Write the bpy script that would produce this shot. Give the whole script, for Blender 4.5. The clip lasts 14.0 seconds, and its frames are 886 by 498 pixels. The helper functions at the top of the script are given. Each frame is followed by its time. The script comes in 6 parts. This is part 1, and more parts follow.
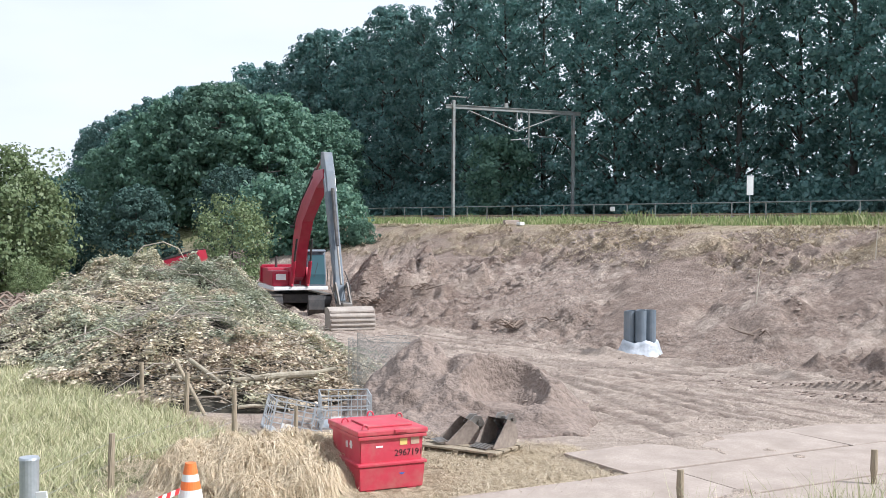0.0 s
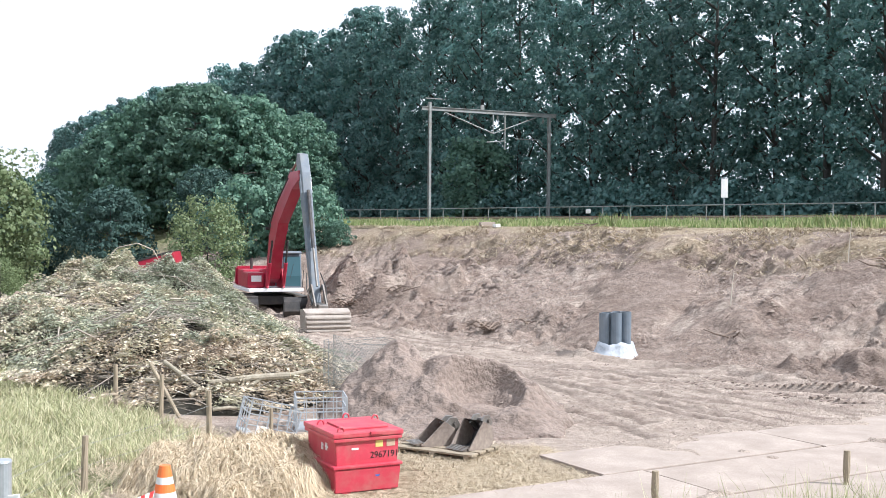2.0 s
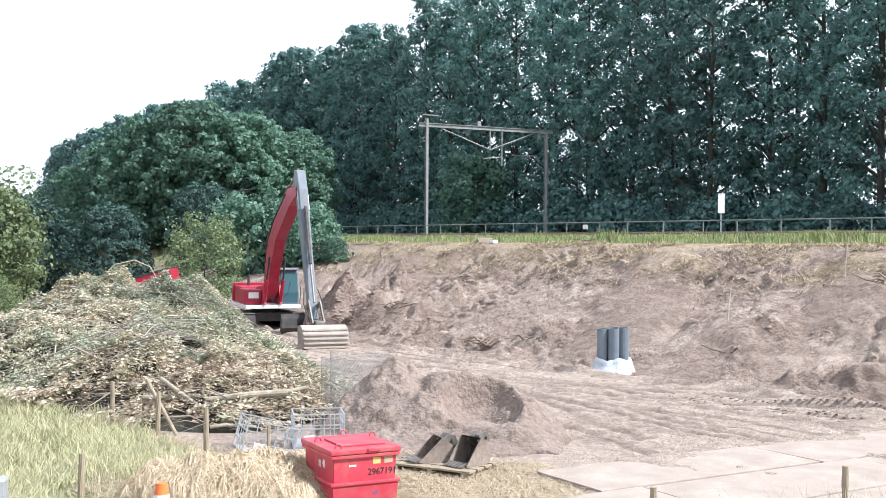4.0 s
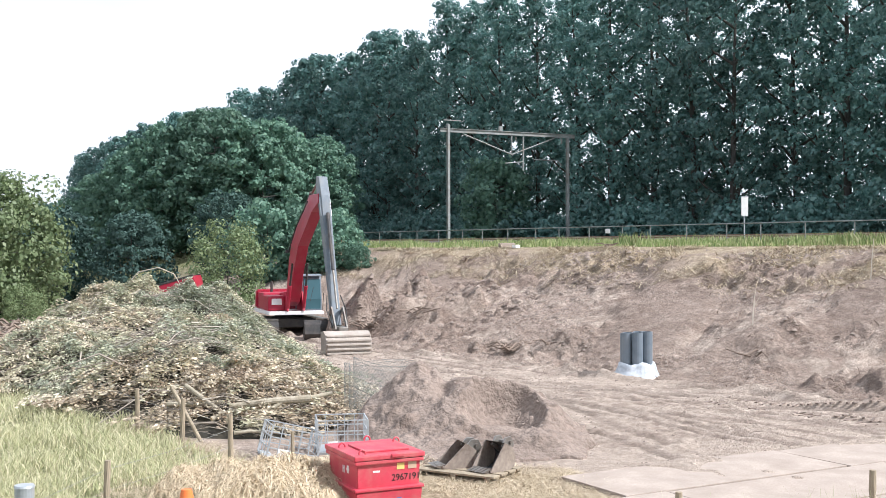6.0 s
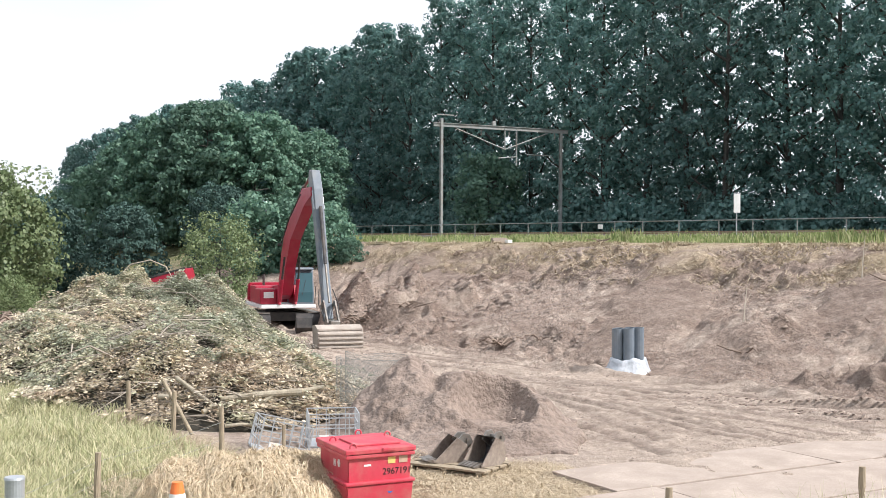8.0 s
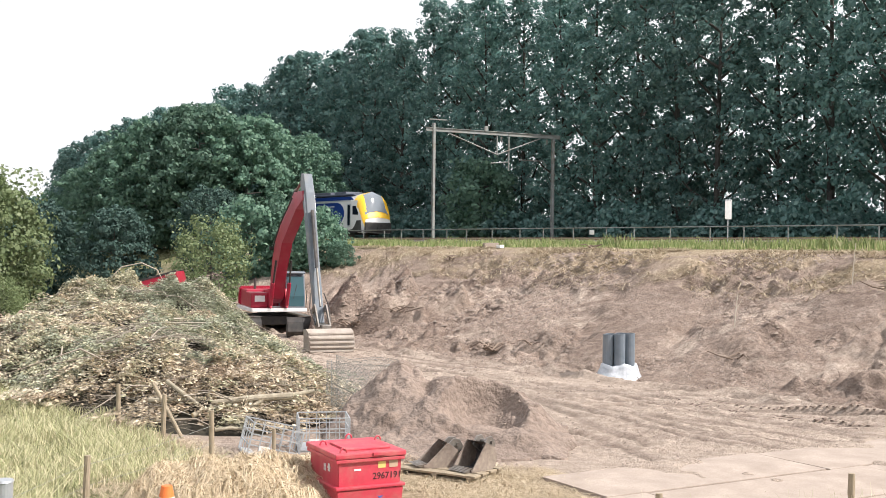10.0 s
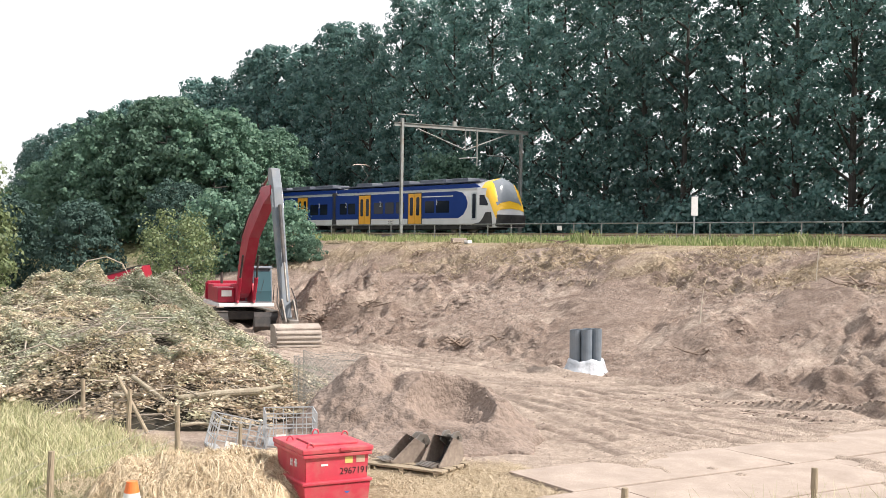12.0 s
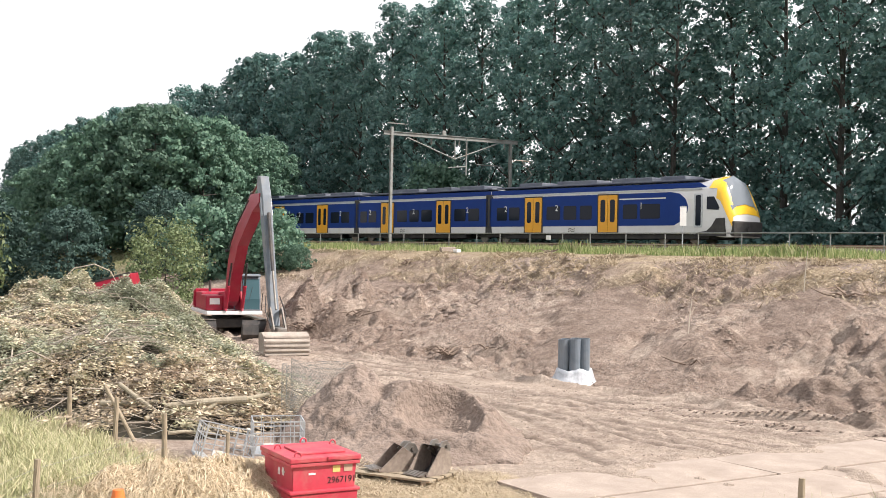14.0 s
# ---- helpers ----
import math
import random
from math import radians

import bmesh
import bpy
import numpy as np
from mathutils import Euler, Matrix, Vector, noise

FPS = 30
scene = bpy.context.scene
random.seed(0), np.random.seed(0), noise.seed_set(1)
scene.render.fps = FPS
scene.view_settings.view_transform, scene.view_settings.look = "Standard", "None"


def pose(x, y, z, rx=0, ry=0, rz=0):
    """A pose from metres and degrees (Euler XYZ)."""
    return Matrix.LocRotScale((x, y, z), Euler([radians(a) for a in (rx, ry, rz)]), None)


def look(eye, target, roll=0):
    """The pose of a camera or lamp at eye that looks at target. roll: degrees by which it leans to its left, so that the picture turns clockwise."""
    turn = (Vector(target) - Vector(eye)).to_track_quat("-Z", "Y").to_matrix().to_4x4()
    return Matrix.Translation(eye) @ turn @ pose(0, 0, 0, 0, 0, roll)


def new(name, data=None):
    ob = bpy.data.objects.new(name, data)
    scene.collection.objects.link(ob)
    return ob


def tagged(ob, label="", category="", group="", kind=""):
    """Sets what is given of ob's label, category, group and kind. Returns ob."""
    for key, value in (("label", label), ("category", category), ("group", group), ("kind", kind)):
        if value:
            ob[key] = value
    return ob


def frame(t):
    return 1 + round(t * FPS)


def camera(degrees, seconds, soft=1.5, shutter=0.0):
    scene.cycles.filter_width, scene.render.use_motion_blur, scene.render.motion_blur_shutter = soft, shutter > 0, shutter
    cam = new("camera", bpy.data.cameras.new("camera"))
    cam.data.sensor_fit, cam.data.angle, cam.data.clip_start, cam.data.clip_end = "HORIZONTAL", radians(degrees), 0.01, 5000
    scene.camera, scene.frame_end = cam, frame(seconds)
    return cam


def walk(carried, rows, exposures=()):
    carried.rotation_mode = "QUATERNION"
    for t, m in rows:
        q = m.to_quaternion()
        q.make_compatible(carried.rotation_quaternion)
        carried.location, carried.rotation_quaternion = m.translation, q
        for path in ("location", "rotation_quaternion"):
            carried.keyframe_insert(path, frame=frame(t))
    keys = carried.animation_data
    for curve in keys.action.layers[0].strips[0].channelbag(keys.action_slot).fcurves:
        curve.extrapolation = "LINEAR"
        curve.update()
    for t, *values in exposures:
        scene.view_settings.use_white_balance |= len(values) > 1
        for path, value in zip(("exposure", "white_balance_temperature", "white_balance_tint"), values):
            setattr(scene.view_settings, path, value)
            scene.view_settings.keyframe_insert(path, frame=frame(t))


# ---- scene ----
# ---------------------------------------------------------------- camera
EYE = (0.0, 0.0, 4.4)
LOOKS = [  # seconds, yaw, pitch, roll
    (0.0, 3.19, -1.18, -0.34), (0.5, 2.83, -1.64, -0.38), (1.0, 1.85, -1.31, -0.49), (1.5, 3.21, -1.26, -0.88),
    (2.0, 1.98, -1.08, -0.44), (2.5, 1.93, -0.93, -0.24), (3.0, 2.33, -0.19, -0.09), (3.2, 2.00, 0.18, -0.27),
    (5.3, 1.69, -1.18, -0.33), (5.5, 1.45, -1.13, -0.25), (6.0, 2.97, -0.00, 0.12), (6.5, 3.13, -0.10, -0.06),
    (7.0, 3.05, -0.52, 0.08), (7.5, 2.80, -0.49, -0.19), (8.0, 2.59, -0.28, -0.28), (8.2, 2.74, -0.27, -0.23),
    (10.3, 2.07, 0.10, -0.66), (10.5, 1.92, 0.33, -0.58), (11.0, 1.34, 0.23, -0.74), (11.5, 0.96, -0.42, -1.07),
    (12.0, 0.55, -0.26, -0.86), (12.5, -0.04, -0.49, -0.88), (13.0, -0.69, -0.12, -1.29), (13.5, -0.42, -0.06, -1.71),
    (14.0, 0.0, 0.20, -1.15)]


def aim(yaw, pitch, roll):
    """The camera's pose from its eye, yaw, pitch and lean."""
    y, p = radians(yaw), radians(pitch)
    way = Vector((-math.sin(y) * math.cos(p), math.cos(y) * math.cos(p), math.sin(p)))
    return look(EYE, Vector(EYE) + way, -roll)


cam = camera(42.6, 14.0, soft=0.8)
EXPOSURES = [(0.0, 0.27, 5750, 11), (1.0, 0.33, 5750, 11), (1.5, 0.5, 5750, 11), (2.5, 0.56, 5750, 11), (3.0, 0.68, 5750, 11), (5.5, 0.65, 5800, 11), (6.5, 0.4, 5950, 11), (8.0, 0.4, 6150, 12), (10.5, 0.47, 6500, 13), (14.0, 0.47, 6600, 14)]
walk(cam, [(t, aim(*a)) for t, *a in LOOKS], EXPOSURES)

# ---------------------------------------------------------------- sky and sun
SUN_AZ, SUN_EL = radians(104), radians(44)  # clockwise from +y
world = bpy.data.worlds.new("sky")
scene.world = world
world.use_nodes = True
wn = world.node_tree.nodes
wl = world.node_tree.links
sky = wn.new("ShaderNodeTexSky")
sky.sky_type, sky.sun_disc = "NISHITA", False
sky.sun_elevation, sky.sun_rotation = SUN_EL, SUN_AZ
sky.dust_density, sky.air_density = 6.0, 1.0
# thin bright cloud over the blue
tc = wn.new("ShaderNodeTexCoord")
cloud = wn.new("ShaderNodeTexNoise")
cloud.inputs["Scale"].default_value, cloud.inputs["Detail"].default_value = 2.2, 5.0
stretch = wn.new("ShaderNodeMapping")
stretch.inputs["Scale"].default_value = (1, 1, 3.5)
wl.new(tc.outputs["Generated"], stretch.inputs["Vector"])
wl.new(stretch.outputs["Vector"], cloud.inputs["Vector"])
ramp = wn.new("ShaderNodeValToRGB")
ramp.color_ramp.elements[0].position, ramp.color_ramp.elements[1].position = 0.33, 0.62
ramp.color_ramp.elements[0].color, ramp.color_ramp.elements[1].color = (0.8, 0.8, 0.8, 1), (1, 1, 1, 1)
wl.new(cloud.outputs["Fac"], ramp.inputs["Fac"])
over = wn.new("ShaderNodeMixRGB")
over.inputs["Color2"].default_value = (8.4, 8.55, 8.8, 1)
wl.new(ramp.outputs["Color"], over.inputs["Fac"])
wl.new(sky.outputs["Color"], over.inputs["Color1"])
wl.new(over.outputs["Color"], wn["Background"].inputs["Color"])
wn["Background"].inputs["Strength"].default_value = 0.1
sun = new("sun", bpy.data.lights.new("sun", "SUN"))
sun.data.energy, sun.data.angle, sun.data.color = 4.8, radians(2), (1.0, 0.93, 0.85)
sun_from = Vector((math.sin(SUN_AZ) * math.cos(SUN_EL), math.cos(SUN_AZ) * math.cos(SUN_EL), math.sin(SUN_EL)))
sun.matrix_world = look(sun_from * 200, (0, 0, 0))


# ---------------------------------------------------------------- materials
def mix(nt, a, b, fac):
    m = nt.nodes.new("ShaderNodeMixRGB")
    for socket, v in (("Fac", fac), ("Color1", a), ("Color2", b)):
        if isinstance(v, (tuple, float, int)):
            m.inputs[socket].default_value = (*v, 1) if isinstance(v, tuple) else v
        else:
            nt.links.new(v, m.inputs[socket])
    return m.outputs["Color"]


def noise_of(nt, scale, detail=4, rough=0.55, lo=0.35, hi=0.65, stretched=(1, 1, 1)):
    t = nt.nodes.new("ShaderNodeTexCoord")
    m = nt.nodes.new("ShaderNodeMapping")
    m.inputs["Scale"].default_value = stretched
    n = nt.nodes.new("ShaderNodeTexNoise")
    n.inputs["Scale"].default_value, n.inputs["Detail"].default_value, n.inputs["Roughness"].default_value = scale, detail, rough
    r = nt.nodes.new("ShaderNodeMapRange")
    r.inputs["From Min"].default_value, r.inputs["From Max"].default_value = lo, hi
    nt.links.new(t.outputs["Object"], m.inputs["Vector"])
    nt.links.new(m.outputs["Vector"], n.inputs["Vector"])
    nt.links.new(n.outputs["Fac"], r.inputs["Value"])
    return r.outputs["Result"]


def surface(name, c1, c2, scale=3.0, rough=0.7, metal=0.0, fine=30.0, fine_amount=0.25, bump=0.1, bump_dist=0.01, dirt=None, dirt_scale=1.2, dirt_amount=0.5, stretched=(1, 1, 1), coat=0.0):
    """A two-tone surface with broad patches, fine grain and relief, and dirt on it."""
    m = bpy.data.materials.new(name)
    m.use_nodes = True
    nt = m.node_tree
    bsdf = nt.nodes["Principled BSDF"]
    col = mix(nt, c1, c2, noise_of(nt, scale, stretched=stretched))
    g = noise_of(nt, fine, 3, stretched=stretched)
    dark = tuple(v * (1 - fine_amount * 1.4) for v in c1)
    k = nt.nodes.new("ShaderNodeMath")
    k.operation = "MULTIPLY"
    k.inputs[1].default_value = fine_amount
    nt.links.new(g, k.inputs[0])
    col = mix(nt, col, dark, k.outputs[0])
    if dirt:
        k2 = nt.nodes.new("ShaderNodeMath")
        k2.operation = "MULTIPLY"
        k2.inputs[1].default_value = dirt_amount
        nt.links.new(noise_of(nt, dirt_scale, 6, 0.65, 0.45, 0.7), k2.inputs[0])
        col = mix(nt, col, dirt, k2.outputs[0])
    nt.links.new(col, bsdf.inputs["Base Color"])
    bsdf.inputs["Roughness"].default_value, bsdf.inputs["Metallic"].default_value = rough, metal
    bsdf.inputs["Coat Weight"].default_value = coat
    b = nt.nodes.new("ShaderNodeBump")
    b.inputs["Strength"].default_value, b.inputs["Distance"].default_value = bump, bump_dist
    nt.links.new(g, b.inputs["Height"])
    nt.links.new(b.outputs["Normal"], bsdf.inputs["Normal"])
    return m


def island_surface(name, colours, rough=0.6, through_light=0.0):
    """Each loose piece takes its own tone from a row of colours."""
    m = bpy.data.materials.new(name)
    m.use_nodes = True
    nt = m.node_tree
    bsdf = nt.nodes["Principled BSDF"]
    geo = nt.nodes.new("ShaderNodeNewGeometry")
    r = nt.nodes.new("ShaderNodeValToRGB")
    while len(r.color_ramp.elements) < len(colours):
        r.color_ramp.elements.new(0.5)
    for i, c in enumerate(colours):
        r.color_ramp.elements[i].position = i / (len(colours) - 1)
        r.color_ramp.elements[i].color = (*c, 1)
    nt.links.new(geo.outputs["Random Per Island"], r.inputs["Fac"])
    info = nt.nodes.new("ShaderNodeObjectInfo")
    hs = nt.nodes.new("ShaderNodeHueSaturation")
    v = nt.nodes.new("ShaderNodeMapRange")
    v.inputs["To Min"].default_value, v.inputs["To Max"].default_value = 0.8, 1.2
    nt.links.new(info.outputs["Random"], v.inputs["Value"])
    nt.links.new(v.outputs["Result"], hs.inputs["Value"])
    nt.links.new(r.outputs["Color"], hs.inputs["Color"])
    nt.links.new(hs.outputs["Color"], bsdf.inputs["Base Color"])
    bsdf.inputs["Roughness"].default_value = rough
    if through_light:
        tr = nt.nodes.new("ShaderNodeBsdfTranslucent")
        nt.links.new(hs.outputs["Color"], tr.inputs["Color"])
        ms = nt.nodes.new("ShaderNodeMixShader")
        ms.inputs[0].default_value = through_light
        nt.links.new(bsdf.outputs[0], ms.inputs[1])
        nt.links.new(tr.outputs[0], ms.inputs[2])
        nt.links.new(ms.outputs[0], nt.nodes["Material Output"].inputs["Surface"])
    return m


def toned_surface(name, colours, rough, through_light):
    """Leaves whose tone follows their branch (the attribute 'tone'), each leaf a little off it."""
    m = bpy.data.materials.new(name)
    m.use_nodes = True
    nt = m.node_tree
    bsdf = nt.nodes["Principled BSDF"]
    at = nt.nodes.new("ShaderNodeAttribute")
    at.attribute_name = "tone"
    r = nt.nodes.new("ShaderNodeValToRGB")
    while len(r.color_ramp.elements) < len(colours):
        r.color_ramp.elements.new(0.5)
    for i, c in enumerate(colours):
        r.color_ramp.elements[i].position = i / (len(colours) - 1)
        r.color_ramp.elements[i].color = (*c, 1)
    nt.links.new(at.outputs["Fac"], r.inputs["Fac"])
    geo = nt.nodes.new("ShaderNodeNewGeometry")
    v = nt.nodes.new("ShaderNodeMapRange")
    v.inputs["To Min"].default_value, v.inputs["To Max"].default_value = 0.55, 1.4
    nt.links.new(geo.outputs["Random Per Island"], v.inputs["Value"])
    hs = nt.nodes.new("ShaderNodeHueSaturation")
    nt.links.new(v.outputs["Result"], hs.inputs["Value"])
    nt.links.new(r.outputs["Color"], hs.inputs["Color"])
    nt.links.new(hs.outputs["Color"], bsdf.inputs["Base Color"])
    bsdf.inputs["Roughness"].default_value = rough
    tr_ = nt.nodes.new("ShaderNodeBsdfTranslucent")
    nt.links.new(hs.outputs["Color"], tr_.inputs["Color"])
    ms = nt.nodes.new("ShaderNodeMixShader")
    ms.inputs[0].default_value = through_light
    nt.links.new(bsdf.outputs[0], ms.inputs[1])
    nt.links.new(tr_.outputs[0], ms.inputs[2])
    nt.links.new(ms.outputs[0], nt.nodes["Material Output"].inputs["Surface"])
    return m


def glass_surface(name, tint, rough=0.05, alpha=1.0, spec=0.5):
    m = bpy.data.materials.new(name)
    m.use_nodes = True
    b = m.node_tree.nodes["Principled BSDF"]
    b.inputs["Base Color"].default_value = (*tint, 1)
    b.inputs["Roughness"].default_value = rough
    b.inputs["Specular IOR Level"].default_value = spec
    b.inputs["Alpha"].default_value = alpha
    return m


def ground_surface():
    """Bare soil that gives way to sand, straw and grass where the attribute 'cover' says so."""
    m = bpy.data.materials.new("ground")
    m.use_nodes = True
    nt = m.node_tree
    bsdf = nt.nodes["Principled BSDF"]
    at = nt.nodes.new("ShaderNodeAttribute")
    at.attribute_name = "cover"
    sep = nt.nodes.new("ShaderNodeSeparateColor")
    nt.links.new(at.outputs["Color"], sep.inputs["Color"])
    broad, mid, fine = noise_of(nt, 0.35, 5), noise_of(nt, 1.6, 9, 0.75, 0.44, 0.6), noise_of(nt, 7, 6, 0.75, 0.42, 0.6)
    soil = mix(nt, (0.255, 0.192, 0.156), (0.375, 0.293, 0.243), broad)
    soil = mix(nt, soil, (0.485, 0.395, 0.332), mix(nt, (0, 0, 0), (0.7, 0.7, 0.7), mid))
    soil = mix(nt, soil, (0.15, 0.117, 0.096), mix(nt, (0, 0, 0), (0.5, 0.5, 0.5), fine))
    sand = mix(nt, (0.49, 0.402, 0.333), (0.63, 0.53, 0.445), mid)
    sand = mix(nt, sand, (0.28, 0.228, 0.188), mix(nt, (0, 0, 0), (0.4, 0.4, 0.4), fine))
    straw = mix(nt, (0.50, 0.41, 0.28), (0.64, 0.54, 0.385), mid)
    straw = mix(nt, straw, (0.17, 0.125, 0.07), mix(nt, (0, 0, 0), (0.7, 0.7, 0.7), fine))
    grass = mix(nt, (0.20, 0.21, 0.10), (0.36, 0.33, 0.20), mid)
    grass = mix(nt, grass, (0.07, 0.09, 0.03), mix(nt, (0, 0, 0), (0.7, 0.7, 0.7), fine))
    col = mix(nt, soil, sand, sep.outputs["Blue"])
    # darkens damp ruts, and paints shade into the slope's crumb hollows
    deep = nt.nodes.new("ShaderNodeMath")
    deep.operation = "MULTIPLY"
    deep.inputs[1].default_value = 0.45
    wet_shade = nt.nodes.new("ShaderNodeAttribute")
    wet_shade.attribute_name = "damp_shade"
    nt.links.new(wet_shade.outputs["Fac"], deep.inputs[0])
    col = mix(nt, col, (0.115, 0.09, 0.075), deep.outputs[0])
    col = mix(nt, col, straw, sep.outputs["Green"])
    col = mix(nt, col, grass, sep.outputs["Red"])
    nt.links.new(col, bsdf.inputs["Base Color"])
    bsdf.inputs["Roughness"].default_value = 0.95
    bsdf.inputs["Specular IOR Level"].default_value = 0.15
    h = nt.nodes.new("ShaderNodeMath")
    h.operation = "ADD"
    nt.links.new(mid, h.inputs[0])
    nt.links.new(fine, h.inputs[1])
    b = nt.nodes.new("ShaderNodeBump")
    b.inputs["Strength"].default_value, b.inputs["Distance"].default_value = 0.78, 0.062
    nt.links.new(h.outputs[0], b.inputs["Height"])
    nt.links.new(b.outputs["Normal"], bsdf.inputs["Normal"])
    return m


M_GROUND = ground_surface()
M_SOIL = surface("pile_soil", (0.205, 0.157, 0.128), (0.285, 0.225, 0.187), 0.8, 0.95, fine=9, fine_amount=0.5, bump=0.65, bump_dist=0.045, dirt=(0.335, 0.27, 0.226), dirt_scale=1.5, dirt_amount=0.5)
M_CLOD = island_surface("soil_crumbs", [(0.20, 0.155, 0.128), (0.27, 0.213, 0.176), (0.33, 0.267, 0.223), (0.235, 0.184, 0.152)], 0.95)
M_RUST = surface("rusty_bucket_steel", (0.16, 0.125, 0.10), (0.26, 0.215, 0.18), 5, 0.7, fine=18, fine_amount=0.4, dirt=(0.34, 0.29, 0.24), dirt_scale=3, dirt_amount=0.6)
M_LEAF = island_surface("poplar_leaves", [(0.078, 0.165, 0.152), (0.125, 0.242, 0.222), (0.098, 0.20, 0.184), (0.185, 0.30, 0.263)], 0.4, 0.42)
M_LEAF_BIG = island_surface("broad_leaves", [(0.075, 0.155, 0.115), (0.125, 0.23, 0.16), (0.096, 0.19, 0.134), (0.178, 0.29, 0.20)], 0.62, 0.38)
# broad leaves toned down, with the deep shade of the recess in their colour
M_LEAF_SHADED = island_surface("shaded_leaves", [(0.036, 0.082, 0.07), (0.06, 0.12, 0.10), (0.048, 0.10, 0.085), (0.085, 0.15, 0.12)], 0.75, 0.3)
M_LEAF_LIGHT = island_surface("yellow_green_leaves", [(0.12, 0.175, 0.08), (0.18, 0.24, 0.11), (0.15, 0.205, 0.09), (0.24, 0.29, 0.15)], 0.55, 0.3)
M_BARK = surface("bark", (0.045, 0.043, 0.038), (0.085, 0.08, 0.072), 4, 0.9, fine=25, bump=0.5, stretched=(1, 1, 0.2))
M_WITHERED = toned_surface("withered_leaves", [(0.26, 0.195, 0.135), (0.50, 0.415, 0.305), (0.68, 0.60, 0.46), (0.46, 0.45, 0.315), (0.30, 0.325, 0.225), (0.40, 0.425, 0.325)], 0.5, 0.3)
M_ROOT = island_surface("torn_roots", [(0.11, 0.08, 0.06), (0.21, 0.16, 0.125), (0.32, 0.255, 0.205)], 0.9)
M_TWIG = island_surface("cut_branches", [(0.19, 0.155, 0.12), (0.40, 0.35, 0.285), (0.58, 0.52, 0.44), (0.28, 0.235, 0.19)], 0.8)
M_LOG = surface("log_bark", (0.30, 0.26, 0.19), (0.47, 0.42, 0.325), 5, 0.85, fine=22, fine_amount=0.4, bump=0.5, dirt=(0.12, 0.12, 0.07))
M_LOGEND = surface("cut_wood", (0.50, 0.38, 0.23), (0.60, 0.47, 0.30), 8, 0.8, fine=40)
# near-black colour that paints the shade deep between the heaped branches
M_PILE_SHADE = surface("pile_shade", (0.03, 0.028, 0.02), (0.06, 0.052, 0.036), 3, 0.95)
M_BLADE = island_surface("grass_blades", [(0.23, 0.255, 0.125), (0.41, 0.41, 0.235), (0.58, 0.535, 0.36), (0.31, 0.33, 0.17), (0.64, 0.58, 0.42)], 0.7, 0.3)
M_BLADE_GREEN = island_surface("green_blades", [(0.14, 0.21, 0.07), (0.24, 0.31, 0.11), (0.34, 0.38, 0.17), (0.48, 0.46, 0.26)], 0.7, 0.3)
M_STRAW = island_surface("straw", [(0.32, 0.25, 0.16), (0.54, 0.445, 0.305), (0.70, 0.605, 0.45), (0.43, 0.345, 0.225)], 0.75, 0.15)
# hay coloured well below the straw, to paint shade between the strands
M_HAY_SHADED = surface("matted_hay_shaded", (0.13, 0.095, 0.055), (0.24, 0.18, 0.11), 3, 0.9, fine=26, fine_amount=0.5, bump=0.8, bump_dist=0.04)
M_RED = surface("red_paint", (0.37, 0.010, 0.040), (0.31, 0.009, 0.032), 2.0, 0.4, fine=18, fine_amount=0.12, bump=0.04, dirt=(0.30, 0.12, 0.11), dirt_scale=2.2, dirt_amount=0.25)
M_RED_TANK = surface("faded_red_paint", (0.53, 0.050, 0.082), (0.46, 0.042, 0.066), 2.5, 0.45, fine=20, fine_amount=0.14, bump=0.04, dirt=(0.40, 0.22, 0.18), dirt_scale=3, dirt_amount=0.4)
M_GREY = surface("grey_paint", (0.12, 0.15, 0.18), (0.16, 0.19, 0.22), 2.5, 0.5, fine=15, fine_amount=0.15, dirt=(0.25, 0.22, 0.18), dirt_amount=0.35)
M_BLACK = surface("black_rubber", (0.02, 0.02, 0.021), (0.04, 0.038, 0.036), 4, 0.7, fine=20, dirt=(0.14, 0.11, 0.09), dirt_amount=0.4)
M_STEEL = surface("worn_steel", (0.30, 0.29, 0.27), (0.20, 0.18, 0.16), 3, 0.45, metal=0.7, fine=20, fine_amount=0.3, dirt=(0.20, 0.15, 0.11), dirt_amount=0.6)
M_BUCKET = surface("dusty_bucket_steel", (0.36, 0.32, 0.28), (0.46, 0.41, 0.36), 3, 0.75, fine=16, fine_amount=0.3, dirt=(0.24, 0.19, 0.15), dirt_amount=0.6)
M_DARKSTEEL = surface("dark_bucket_steel", (0.035, 0.035, 0.04), (0.07, 0.068, 0.066), 4, 0.6, fine=20, dirt=(0.20, 0.16, 0.12), dirt_amount=0.5)
M_GALV = surface("galvanised_steel", (0.42, 0.45, 0.48), (0.52, 0.55, 0.57), 5, 0.45, metal=0.55, fine=25, fine_amount=0.2)
M_GANTRY = surface("weathered_mast_steel", (0.23, 0.25, 0.245), (0.31, 0.33, 0.32), 2, 0.65, metal=0.2, fine=12, fine_amount=0.3, dirt=(0.22, 0.17, 0.12))
M_WOOD = surface("weathered_post_wood", (0.28, 0.23, 0.16), (0.38, 0.32, 0.23), 6, 0.85, fine=30, fine_amount=0.4, bump=0.4, stretched=(1, 1, 0.15))
M_WHITE = surface("white_paint", (0.78, 0.78, 0.77), (0.70, 0.70, 0.69), 3, 0.5, fine=20, fine_amount=0.06, dirt=(0.5, 0.47, 0.42), dirt_amount=0.2)
M_ORANGE = surface("orange_plastic", (0.85, 0.17, 0.03), (0.78, 0.20, 0.05), 6, 0.5, fine=25, fine_amount=0.1)
